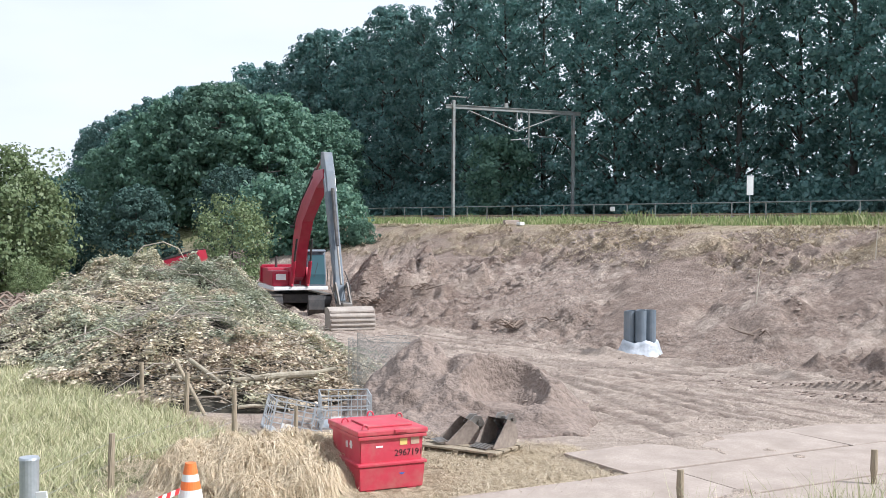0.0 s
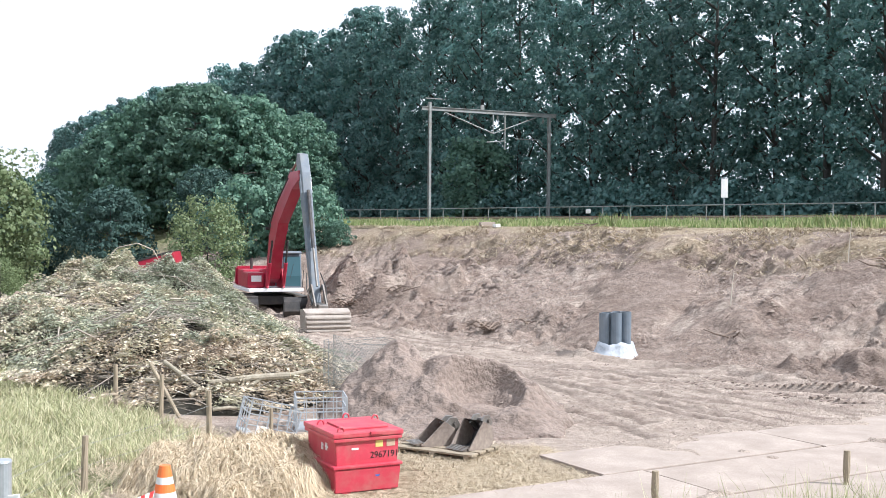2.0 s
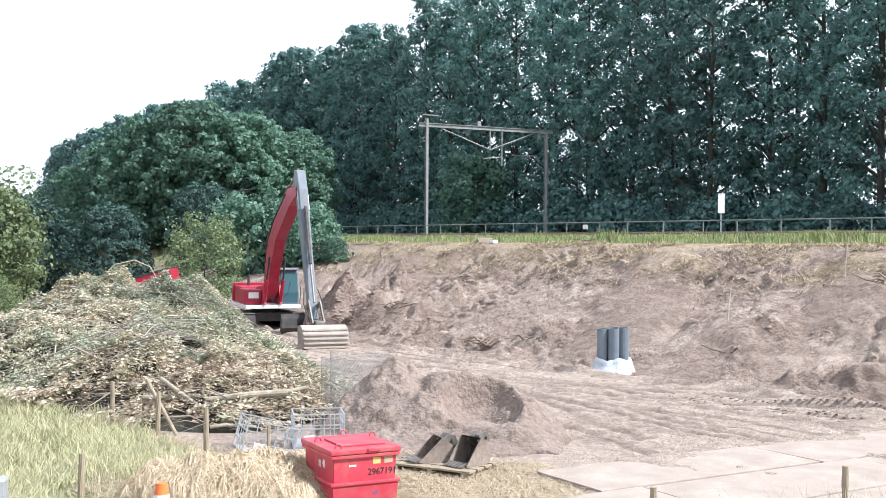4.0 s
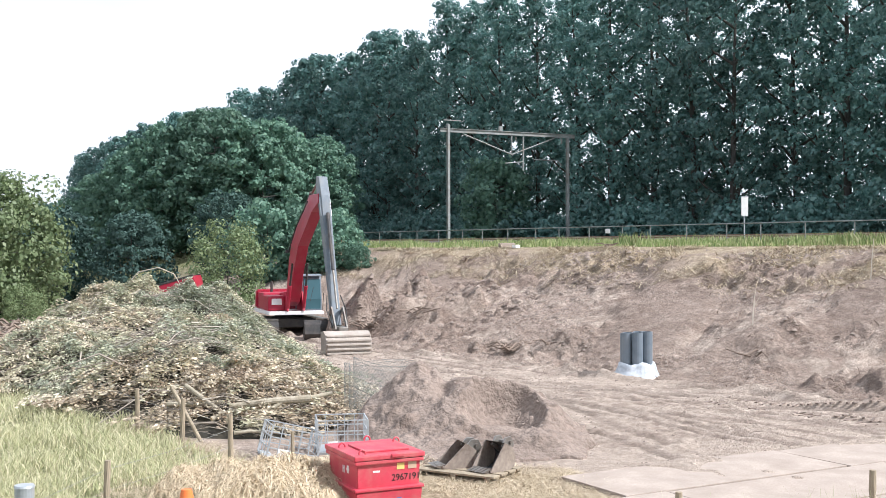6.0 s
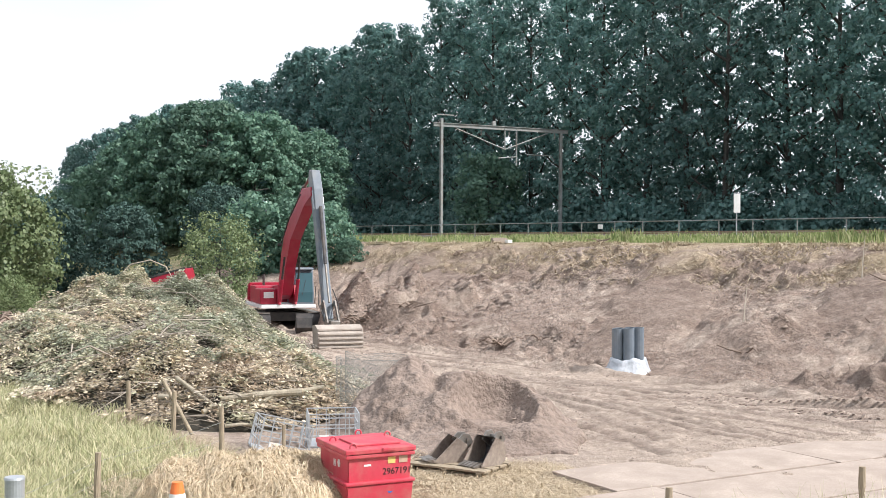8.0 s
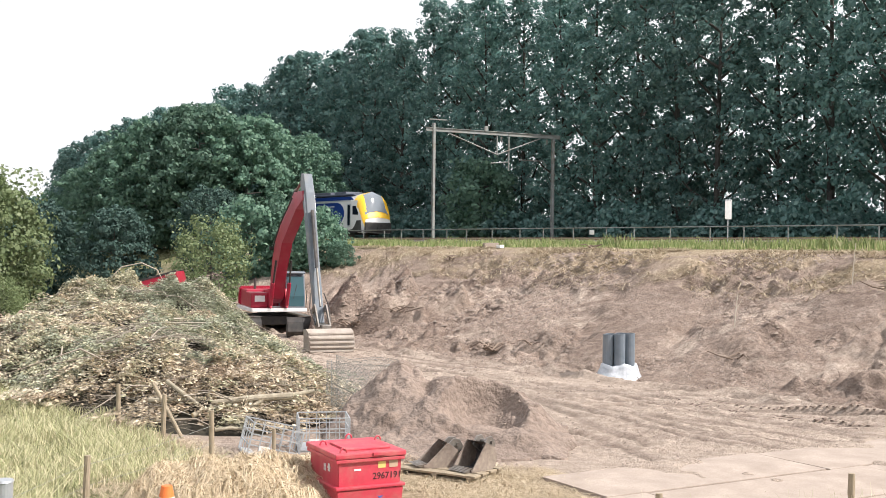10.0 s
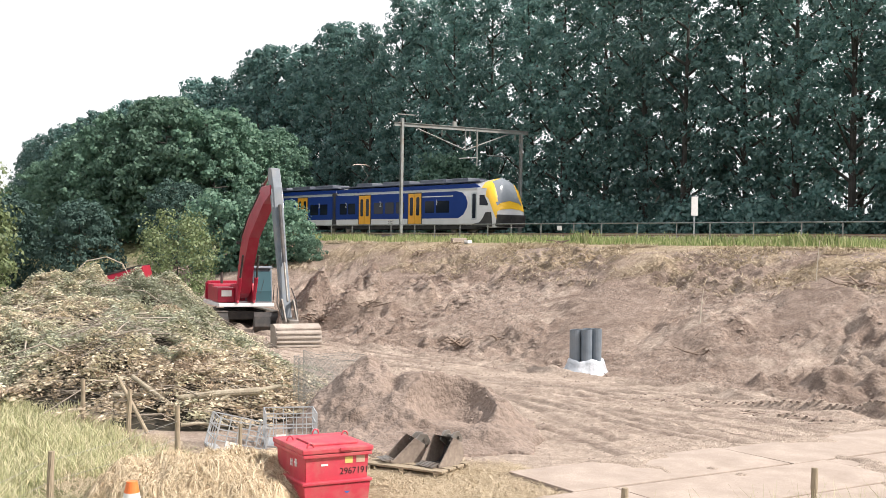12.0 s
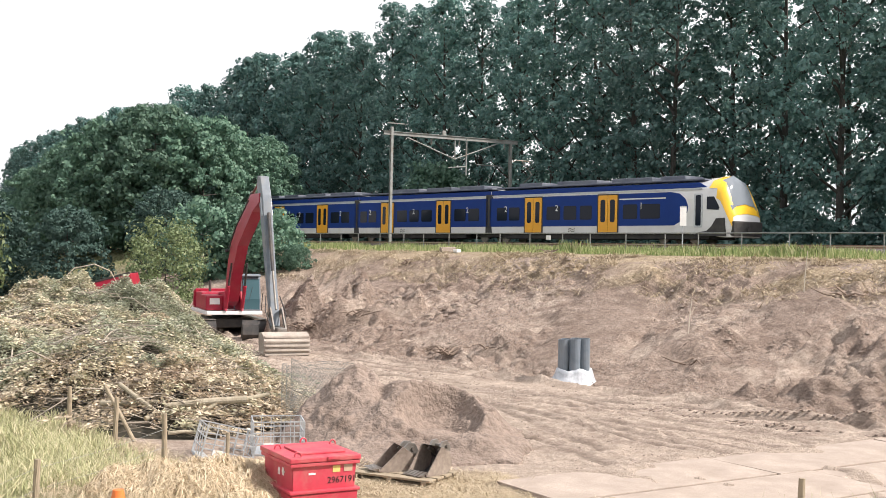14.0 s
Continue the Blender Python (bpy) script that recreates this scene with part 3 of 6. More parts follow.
def build_ground():
    gx = axis(-14, 26, 0.105, 3000)
    gy = axis(18, 62, 0.105, 3000)
    x, y = np.meshgrid(gx, gy)
    z = ground_z(x, y)
    v = np.stack([x.ravel(), y.ravel(), z.ravel()], 1)
    w, h = len(gx), len(gy)
    i = (np.arange(h - 1)[:, None] * w + np.arange(w - 1)[None, :]).ravel()
    me = raw("ground", v, np.stack([i, i + 1, i + w + 1, i + w], 1), M_GROUND)
    s, n = sn(x, y)
    rough = (vnoise(x, y, 1.6, 31) - 0.5) * 1.6 + (vnoise(x, y, 0.5, 32) - 0.5) * 0.8
    fx = fence_x(y)
    field = smooth(-0.5, 0.4, fx - x + rough * 0.5) * smooth(22, 25, n)
    verge = smooth(8.3, 7.3, n + rough * 0.5) * smooth(2.6, 3.4, n)
    beyond = np.maximum(smooth(-7.5, -9, n), np.maximum(smooth(0, 25, np.abs(x) - 60), smooth(120, 160, y)))
    left_bank = smooth(24, 30, s + rough) * smooth(9, 7, -n + 14) + smooth(22, 30, s + rough) * smooth(8, 9, n)
    dike = smooth(16.8, 15, y + rough * 0.4)
    right_tuft = smooth(17.6, 16.9, y - 0.25 * (x - 5) + rough * 0.3) * smooth(3.5, 5, x)
    red = np.clip(np.maximum.reduce([field, verge, beyond, left_bank, dike, right_tuft]), 0, 1)
    straw = smooth(0.25, -0.2, np.hypot((x + 2.6) / 4.5, (y - 20.3) / 3.0) - 0.9 + rough * 0.22)
    edge = smooth(1.4, 0.2, np.abs(fx - x) + rough * 0.4) * smooth(21, 22, y) * smooth(32, 28, y)
    dry = 0.75 * smooth(8.0, 9.0, n) * smooth(14.5, 10.5, n + rough * 2) * smooth(0.3, 0.6, vnoise(x, y, 2.2, 33) + 0.15)
    path = smooth(7.3, 7.9, n + rough * 0.3) * smooth(9.4, 8.9, n + rough * 0.3) * smooth(2, -2, s)
    green = np.clip(np.maximum.reduce([straw, edge, dry * smooth(18, 8, s), path * 0.8]), 0, 1)
    flat = smooth(23.6, 25.0, n + rough * 0.6)
    nn = n + (vnoise(x, y, 11, 5) - 0.5) * 2.6 + 0.05 * s
    lines = np.maximum(np.sin(nn * 7.0 + 3.14), 0) ** 4 + 0.8 * np.maximum(np.sin(nn * 8.7 + 0.6 * np.sin(s * 0.4)), 0) ** 6
    damp_shade = lines * smooth(36, 31, n) * smooth(0.3, 0.55, vnoise(s * 0.35, n, 1.1, 37))
    sand = flat * np.clip(0.62 + 0.5 * smooth(0.35, 0.6, vnoise(x, y, 3.5, 34) * 0.6 + vnoise(x, y, 0.8, 35) * 0.4) - 1.0 * damp_shade, 0, 1)
    pu, pv = (x - 1.06) * 0.845 + (y - 21.6) * 0.535, (x - 1.06) * 0.535 - (y - 21.6) * 0.845
    sand = np.maximum(sand, np.where((pu > -0.3) & (pu < 17) & (pv > -0.6) & (pv < 6.2), 0.85, 0.0))
    streak = smooth(13, 15, n) * smooth(24, 21, n) * smooth(0.50, 0.66, vnoise(s * 0.4 + n * 0.5, n * 1.6 - s * 0.5, 1.1, 36)) * (1 - fans(x, y)) * (0.3 + 0.7 * smooth(0.35, 0.6, vnoise(x, y, 0.33, 70))) * 0.75
    blue = np.clip(np.maximum(sand, streak), 0, 1)
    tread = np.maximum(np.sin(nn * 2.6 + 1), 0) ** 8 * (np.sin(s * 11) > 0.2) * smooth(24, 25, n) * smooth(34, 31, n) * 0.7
    # small shadows among the slope's crumbs, painted as dark spots in the soil
    pocket_shade = smooth(0.60, 0.72, vnoise(s * 0.45 + 0.7 * n, n * 2.4, 0.75, 38) * 0.75 + vnoise(x, y, 0.3, 39) * 0.25) * smooth(10, 12, n) * smooth(25, 23, n) * 0.4
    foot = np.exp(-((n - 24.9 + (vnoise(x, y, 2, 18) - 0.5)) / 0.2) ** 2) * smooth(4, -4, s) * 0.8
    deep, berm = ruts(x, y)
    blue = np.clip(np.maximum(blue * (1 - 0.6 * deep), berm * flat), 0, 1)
    dark = np.clip(np.maximum.reduce([damp_shade * flat * 0.45, deep, tread * 0.4, pocket_shade, foot]) * (x > fx + 1) * smooth(36.5, 35, n), 0, 1)
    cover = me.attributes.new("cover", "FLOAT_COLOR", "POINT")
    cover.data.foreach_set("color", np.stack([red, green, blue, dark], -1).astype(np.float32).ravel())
    # one mask for damp ruts, tread, foot line and the slope's painted shade
    damp_shade_at = me.attributes.new("damp_shade", "FLOAT", "POINT")
    damp_shade_at.data.foreach_set("value", dark.astype(np.float32).ravel())
    me.polygons.foreach_set("use_smooth", [True] * len(me.polygons))
    ob = new("ground", me)
    tagged(ob, "bare brown worked soil with sandy wheel ruts and grassy edges", "ground", kind="structure")


build_ground()


# ---------------------------------------------------------------- the railway
def build_track():
    """Ballast bed and rails of the double track."""
    bm = bmesh.new()
    prof = [(3.0, 4.6), (2.2, 5.02), (-6.4, 5.02), (-7.2, 4.6)]
    for a, b in ((-120, 260),):
        va = [bm.verts.new(tr(a, n, z)) for n, z in prof]
        vb = [bm.verts.new(tr(b, n, z)) for n, z in prof]
        for k in range(3):
            bm.faces.new((va[k], va[k + 1], vb[k + 1], vb[k]))
        bm.faces.new(va)
        bm.faces.new(vb)
    bmesh.ops.recalc_face_normals(bm, faces=bm.faces[:])
    tagged(part("track_bed", bm, M_BALLAST), "grey brown stone ballast bed of a double railway track", "ballast", kind="structure")
    turn = Matrix.Rotation(math.atan2(ALONG[1], ALONG[0]), 4, "Z")
    for n in (0.75, -0.75, -3.45, -4.95):
        bm = bmesh.new()
        for w, h, z in ((0.14, 0.02, 0.01), (0.02, 0.12, 0.08), (0.07, 0.04, 0.16)):
            box(bm, (380, w, h), pose(0, 0, z))
        tagged(part("rail", bm, M_RAIL, at=Matrix.Translation(tr(70, n, 5.02)) @ turn), "rusty brown steel rail on the ballast", "rail", "rails of the track", kind="structure")


def build_gantry():
    s = 5.9
    top = 12.85
    turn = Matrix.Rotation(math.atan2(-0.5, -0.87), 4, "Z") @ Matrix.Diagonal((0.90, 1, 1, 1))
    g = empty("catenary_portal", Matrix.Translation(tr(s, 4.0, 4.6)) @ turn, "weathered grey steel railway portal with two masts over the track", "catenary portal")
    # local x points to the camera's side; the far mast stands at x = -11.2
    for x, extra in ((0.0, 0.75), (-11.2, 0.25)):
        bm = bmesh.new()
        hh = top - 4.6 + extra
        box(bm, (0.2, 0.03, hh), pose(x, -0.1, hh / 2 - 0.3))
        box(bm, (0.2, 0.03, hh), pose(x, 0.1, hh / 2 - 0.3))
        box(bm, (0.03, 0.22, hh), pose(x, 0, hh / 2 - 0.3))
        part("mast", bm, M_GANTRY, g)
        part("footing", boxed((0.7, 0.7, 0.7), pose(x, 0, -0.15), 0.03), M_CONCRETE, g)
    bm = bmesh.new()
    zt = top - 4.6
    for dz in (0.12, -0.12):
        box(bm, (12.6, 0.18, 0.04), pose(-5.6, 0, zt + dz))
    box(bm, (12.6, 0.03, 0.24), pose(-5.6, 0, zt))
    part("beam", bm, M_GANTRY, g)
    part("truss_rod", tubed([(-1.3, 0, zt - 0.2), (-5.8, 0, zt - 1.55), (-9.9, 0, zt - 0.2)], 0.05, 6), M_GANTRY, g)
    part("truss_post", tubed([(-5.8, 0, zt), (-5.8, 0, zt - 1.55)], 0.06, 6), M_GANTRY, g)
    part("drop_post", tubed([(-6.9, 0, zt), (-6.9, 0, zt - 2.7)], 0.07, 6), M_GANTRY, g)
    part("registration_arm", tubed([(-6.9, 0, zt - 2.05), (-5.2, 0, zt - 2.2)], 0.045, 6), M_GANTRY, g)
    part("registration_arm", tubed([(-10.6, 0, zt - 2.2), (-10.2, 0, zt - 1.85), (-7.9, 0, zt - 1.85)], 0.045, 6), M_GANTRY, g)
    for x in (-3.6, -6.2, -10.6):
        bm = bmesh.new()
        for k in range(4):
            tube(bm, [(x, 0, zt - 0.25 - 0.09 * k), (x, 0, zt - 0.29 - 0.09 * k)], 0.085, 8)
        tube(bm, [(x, 0, zt - 0.1), (x, 0, zt - 0.62)], 0.03, 6)
        part("insulator", bm, M_STEEL, g)
    part("top_arm", boxed((1.5, 0.06, 0.07), pose(-0.35, 0, zt + 0.72)), M_GANTRY, g)
    part("lamp_bracket", boxed((0.3, 0.2, 0.35), pose(-4.75, 0, zt + 0.3), 0.03), M_GANTRY, g)
    part("stay", tubed([(0.1, -0.3, 0.0), (0.0, 0.0, 0.9)], 0.04, 6), M_GANTRY, g)


def build_railing():
    """The long rail fence on the bank: post and three rails."""
    rail = empty("railing", Matrix.Translation(tr(0, 5.5, 0)), "long grey steel railing along the railway bank", "railing")
    o = tr(0, 5.5, 0)
    bm = bmesh.new()
    tube(bm, [tr(-70, 5.5, 5.68) - o, tr(60, 5.5, 5.68) - o], 0.033, 6)
    part("top_rail", bm, M_GANTRY, rail)
    part("lower_rail", tubed([tr(-70, 5.5, 5.06) - o, tr(60, 5.5, 5.06) - o], 0.03, 6), M_WOOD, rail)
    post = finish(tubed([(0, 0, 4.3), (0, 0, 5.68)], 0.03, 6), "post", M_GANTRY)
    for k in range(52):
        ob = new("post", post)
        ob.parent = rail
        ob.location = tr(-70 + 2.5 * k + 0.2 * math.sin(k * 2.1), 5.5, 0) - o
    plate = part("small_sign", boxed((0.36, 0.03, 0.26)), M_WHITE, rail, "small white plate on the railing")
    plate.matrix_basis = Matrix.Translation(tr(-11.6, 5.58, 5.42) - o) @ Matrix.Rotation(math.atan2(ALONG[1], ALONG[0]), 4, "Z")
    sign = empty("track_sign", Matrix.Translation(tr(-20.15, 4.0, 4.5)) @ pose(0, 0, 0, 0, 0, 8), "white upright railway sign board on a thin post", "sign")
    part("board", boxed((0.36, 0.03, 1.0), pose(0, 0, 2.1), 0.008), M_WHITE, sign)
    part("post", tubed([(0, 0.05, 0), (0, 0.05, 2.55)], 0.035, 6), M_GALV, sign)
    part("cap", boxed((0.36, 0.05, 0.04), pose(0, 0, 2.64)), M_GALV, sign)


build_track()
build_gantry()
build_railing()


# ---------------------------------------------------------------- the train
CAR_Z = 5.2  # top of rail


def ring(bm, x, w, z0, z1, shoulder, tuck, crown):
    """One cross-section of a carriage at x: half width w, from z0 to the cornice z1, crowned roof above."""
    pts = [(-w * tuck, z0), (-w, z0 + 0.45), (-w, z1 - 0.55), (-w * shoulder, z1), (-w * shoulder * 0.72, z1 + crown * 0.6), (0, z1 + crown),
           (w * shoulder * 0.72, z1 + crown * 0.6), (w * shoulder, z1), (w, z1 - 0.55), (w, z0 + 0.45), (w * tuck, z0)]
    return [bm.verts.new((x, y, z)) for y, z in pts]


def loft(bm, rings, cap=True):
    for a, b in zip(rings, rings[1:]):
        n = len(a)
        for k in range(n):
            bm.faces.new((a[k], a[(k + 1) % n], b[(k + 1) % n], b[k]))
    if cap:
        bm.faces.new(rings[0][::-1])
        bm.faces.new(rings[-1])
    bmesh.ops.recalc_face_normals(bm, faces=bm.faces[:])
    return bm


W2 = 1.44
NOSE = 0.68  # share of length kept ahead of the cab door


def squeeze(bm, f):
    """Shortens what lies ahead of the cab."""
    for v in bm.verts:
        if v.co.x > f - 3.0:
            v.co.x = f - 3.0 + (v.co.x - f + 3.0) * NOSE
    return bm


def nose_rows(f, grown=0.0):
    """Cross-sections from behind the cab to the blunt nose."""
    g = f - 0.96 + grown
    rows = ((-2.9, 1.44, 0.55, 3.05, 0.93, 0.97, 0.62), (-1.6, 1.44, 0.5, 3.06, 0.93, 0.97, 0.70), (-1.05, 1.44, 0.42, 3.04, 0.93, 0.97, 0.72), (-0.8, 1.43, 0.38, 2.9, 0.93, 0.96, 0.70),
            (-0.6, 1.42, 0.36, 2.55, 0.93, 0.96, 0.64), (-0.4, 1.40, 0.36, 2.15, 0.93, 0.95, 0.52), (-0.22, 1.36, 0.37, 1.78, 0.93, 0.95, 0.36), (-0.07, 1.30, 0.38, 1.45, 0.93, 0.95, 0.2), (0.0, 1.2, 0.42, 1.2, 0.95, 0.95, 0.06))
    return [(g + x, w + grown, z0, z1 + grown, sh, tk, cr) for x, w, z0, z1, sh, tk, cr in rows]


def side_panel(outline, out=0.006, thick=0.012, side=1):
    """A panel on the flank: outline in x and z, standing proud of the wall."""
    return slabbed(outline, thick, Matrix.Translation((0, side * (W2 + out), 0)))


def rounded(x0, x1, z0, z1, r, k=4):
    pts = []
    for cx, cz, a0 in ((x1 - r, z1 - r, 0), (x0 + r, z1 - r, 90), (x0 + r, z0 + r, 180), (x1 - r, z0 + r, 270)):
        for i in range(k + 1):
            a = radians(a0 + 90 * i / k)
            pts.append((cx + r * math.cos(a), cz + r * math.sin(a)))
    return pts


def carriage(train, x_front, length, doors, windows, figures, nose=False, tail=False):
    """One carriage: a white shell, blue flank, doors, windows, roof gear, bogies. x runs forward."""
    xb = x_front - length
    bm = bmesh.new()
    if nose:
        rows = [(xb, 1.44, 0.55, 3.05, 0.93, 0.97, 0.55)] + nose_rows(x_front)
    else:
        rows = [(xb, 1.44, 0.55, 3.05, 0.93, 0.97, 0.55), (x_front, 1.44, 0.55, 3.05, 0.93, 0.97, 0.55)]
    loft(bm, [ring(bm, *r) for r in rows])
    car = part("carriage", bm, M_T_WHITE, train, "blue and white railway carriage", smooth=False)
    for side in (1, -1):
        z0, z1 = 1.02, 2.98
        if nose:
            e = x_front - 4.0
            flank = [(xb + 0.1, z0), (e - 0.9, z0), (e - 0.35, z0 + 0.25), (e + 0.05, z0 + 0.75), (e + 0.1, z0 + 1.1), (e - 0.1, z0 + 1.5), (e - 0.5, z0 + 1.8), (e - 1.1, z1 - 0.06), (xb + 0.1, z1 - 0.06)]
        else:
            flank = [(xb + 0.1, z0), (x_front - 0.1, z0), (x_front - 0.1, z1 - 0.06), (xb + 0.1, z1 - 0.06)]
        part("flank", side_panel(flank, 0.004, 0.012, side), M_T_BLUE, car, "dark blue side panel")
        for d in doors:
            x0 = x_front - d
            part("door", side_panel(rounded(x0 - 0.76, x0 - 0.012, 0.64, 2.86, 0.05, 2), 0.018, 0.03, side), M_T_DOOR, car, "orange yellow sliding door leaf")
            part("door", side_panel(rounded(x0 + 0.012, x0 + 0.76, 0.64, 2.86, 0.05, 2), 0.018, 0.03, side), M_T_DOOR, car, "orange yellow sliding door leaf")
            part("door_frame", side_panel(rounded(x0 - 0.86, x0 + 0.86, 0.58, 2.94, 0.06, 2), 0.008, 0.018, side), M_T_DARK, car)
            for q in (-0.385, 0.385):
                part("door_window", side_panel(rounded(x0 + q - 0.19, x0 + q + 0.19, 1.25, 2.6, 0.12, 3), 0.036, 0.01, side), M_T_GLASS, car)
        for w0, w1 in windows:
            part("window", side_panel(rounded(x_front - w1, x_front - w0, 1.42, 2.28, 0.1, 3), 0.014, 0.012, side), M_T_GLASS, car)
        for fx, text in figures:
            turned = Matrix.Translation((x_front - fx, side * (W2 + 0.03), 2.15)) @ Euler((radians(90), 0, radians(180 if side > 0 else 0))).to_matrix().to_4x4()
            lettered(text, 0.55, "class_figure", M_T_WHITE, car, turned)
        part("cornice", boxed((length - (3.2 if nose else 0.2), 0.05, 0.09), pose(x_front - length / 2 - (1.4 if nose else 0), side * 1.39, 3.06)), M_GALV, car, "pale grey cornice strip")
        for q in ((length * 0.33, length * 0.62) if not nose else (12.9,)):
            bm = bmesh.new()
            for k in (-1, 1):
                slab(bm, [(x_front - q - 0.28, 0.78 + 0.07 * k), (x_front - q - 0.05, 0.84 + 0.07 * k), (x_front - q + 0.05, 0.76 + 0.07 * k), (x_front - q + 0.28, 0.82 + 0.07 * k), (x_front - q + 0.28, 0.78 + 0.07 * k), (x_front - q + 0.05, 0.72 + 0.07 * k), (x_front - q - 0.05, 0.80 + 0.07 * k), (x_front - q - 0.28, 0.74 + 0.07 * k)], 0.006, Matrix.Translation((0, side * (W2 + 0.004), 0)))
            part("emblem", bm, M_INK, car)
    # blue roof shoulders and grey roof deck
    bm = bmesh.new()
    er = x_front - (2.7 if nose else 0.05)
    for side in (1, -1):
        slab(bm, [(xb + 0.05, 3.12), (er, 3.12), (er - (0.6 if nose else 0), 3.42), (xb + 0.05, 3.42)], 0.05, Matrix.Translation((0, side * 1.25, 0)) @ pose(0, 0, 0, 0, 0, 0))
    part("roof_skirt", bm, M_T_BLUE, car, "dark blue roof edge panel")
    bm = bmesh.new()
    box(bm, (length - (3.4 if nose else 0.3), 2.1, 0.1), pose(x_front - length / 2 - (1.4 if nose else 0), 0, 3.6), 0.04)
    part("roof_deck", bm, M_T_ROOF, car)
    r = random.Random(int(length * 10 + x_front * 3))
    q = 4.6 if nose else 1.2
    while q < length - 2.5:
        l = r.uniform(1.8, 3.6)
        part("roof_unit", boxed((l, 1.7, 0.28), pose(x_front - q - l / 2, 0, 3.74), 0.06), M_T_ROOF, car)
        q += l + r.uniform(0.3, 1.4)
    for bx in ((5.0, length) if nose else (length,)):
        bm = bmesh.new()
        box(bm, (3.0, 2.2, 0.35), pose(x_front - bx, 0, 0.5), 0.05)
        part("bogie_frame", bm, M_T_DARK, car)
        for wx in (-1.1, 1.1):
            for y in (-0.75, 0.75):
                part("wheel", tubed([(x_front - bx + wx, y - 0.07, 0.42), (x_front - bx + wx, y + 0.07, 0.42)], 0.42, 16), M_STEEL, car)
    part("underframe", boxed((length - 4, 2.4, 0.35), pose(x_front - length / 2 - 0.6, 0, 0.42), 0.05), M_T_DARK, car)
    part("gangway", boxed((0.62, 2.9, 2.62), pose(xb - 0.02, 0, 1.86), 0.04), M_T_DARK, car, "dark folded gangway bellows")
    if nose:
        f = x_front
        for side in (1, -1):
            part("cab_door", side_panel(rounded(f - 3.5, f - 2.9, 0.9, 2.78, 0.08, 3), 0.006, 0.012, side), M_GALV, car)
            part("cab_door_window", side_panel(rounded(f - 3.38, f - 3.02, 1.0, 2.7, 0.08, 3), 0.014, 0.01, side), M_T_GLASS, car)
            part("cab_window", side_panel([(f - 2.62, 1.9), (f - 2.62, 2.6), (f - 2.15, 2.6), (f - 1.78, 2.0), (f - 1.82, 1.86)], 0.004, 0.03, side), M_T_GLASS, car)
            part("window_strip", side_panel([(f - 9.0, 2.56), (f - 5.5, 2.56), (f - 5.5, 2.63), (f - 9.0, 2.63)], 0.014, 0.01, side), M_T_WHITE, car, "thin white strip over the windows")
            part("lower_fairing", squeeze(side_panel([(f - 3.6, 0.42), (f - 3.2, 0.62), (f - 2.4, 0.72), (f - 1.9, 1.0), (f - 1.5, 1.4), (f - 0.7, 1.42), (f - 0.55, 0.42)], -0.01, 0.08, side), f), M_T_DARK, car, "dark grey skirt fairing")
        # yellow frame over the windscreen, following the nose
        bm = bmesh.new()
        rings = [ring(bm, *r) for r in nose_rows(f, 0.02)[1:-1]]
        for i, (a, b) in enumerate(zip(rings, rings[1:])):
            for k in range(2, 8):
                if k in (2, 7) and i < 1:
                    continue
                bm.faces.new((a[k], a[k + 1], b[k + 1], b[k]))
        bmesh.ops.delete(bm, geom=[v for v in bm.verts if not v.link_faces], context="VERTS")
        bmesh.ops.recalc_face_normals(bm, faces=bm.faces[:])
        part("nose_cowl", bm, M_T_YELLOW, car, "yellow cowl round the windscreen", smooth=True)
        bm = bmesh.new()
        rings = [ring(bm, x + 0.012, w - 0.17, z0, z1 + 0.035, sh, tk, cr) for x, w, z0, z1, sh, tk, cr in nose_rows(f, 0.03)[2:7]]
        for a, b in zip(rings, rings[1:]):
            for k in range(3, 7):
                bm.faces.new((a[k], a[k + 1], b[k + 1], b[k]))
        bmesh.ops.delete(bm, geom=[v for v in bm.verts if not v.link_faces], context="VERTS")
        bmesh.ops.recalc_face_normals(bm, faces=bm.faces[:])
        part("windscreen", bm, M_T_SHIELD, car, smooth=True)
        part("coupler", squeeze(tubed([(f - 0.3, 0, 0.75), (f + 0.25, 0, 0.75)], [0.16, 0.2], 10), f), M_T_DARK, car)
        part("bumper", squeeze(boxed((0.66, 2.6, 0.82), pose(f - 0.22, 0, 0.84), 0.1), f), M_T_DARK, car)
        for side in (1, -1):
            part("headlight", squeeze(boxed((0.2, 0.34, 0.16), pose(f - 0.28, side * 0.88, 1.36) @ pose(0, 0, 0, 0, 15, side * 25), 0.03), f), M_LAMP, car)
            part("lamp_housing", squeeze(boxed((0.5, 0.4, 0.3), pose(f - 0.42, side * 0.95, 1.3) @ pose(0, 0, 0, 0, 12, side * 20), 0.06), f), M_T_DARK, car)
    return car


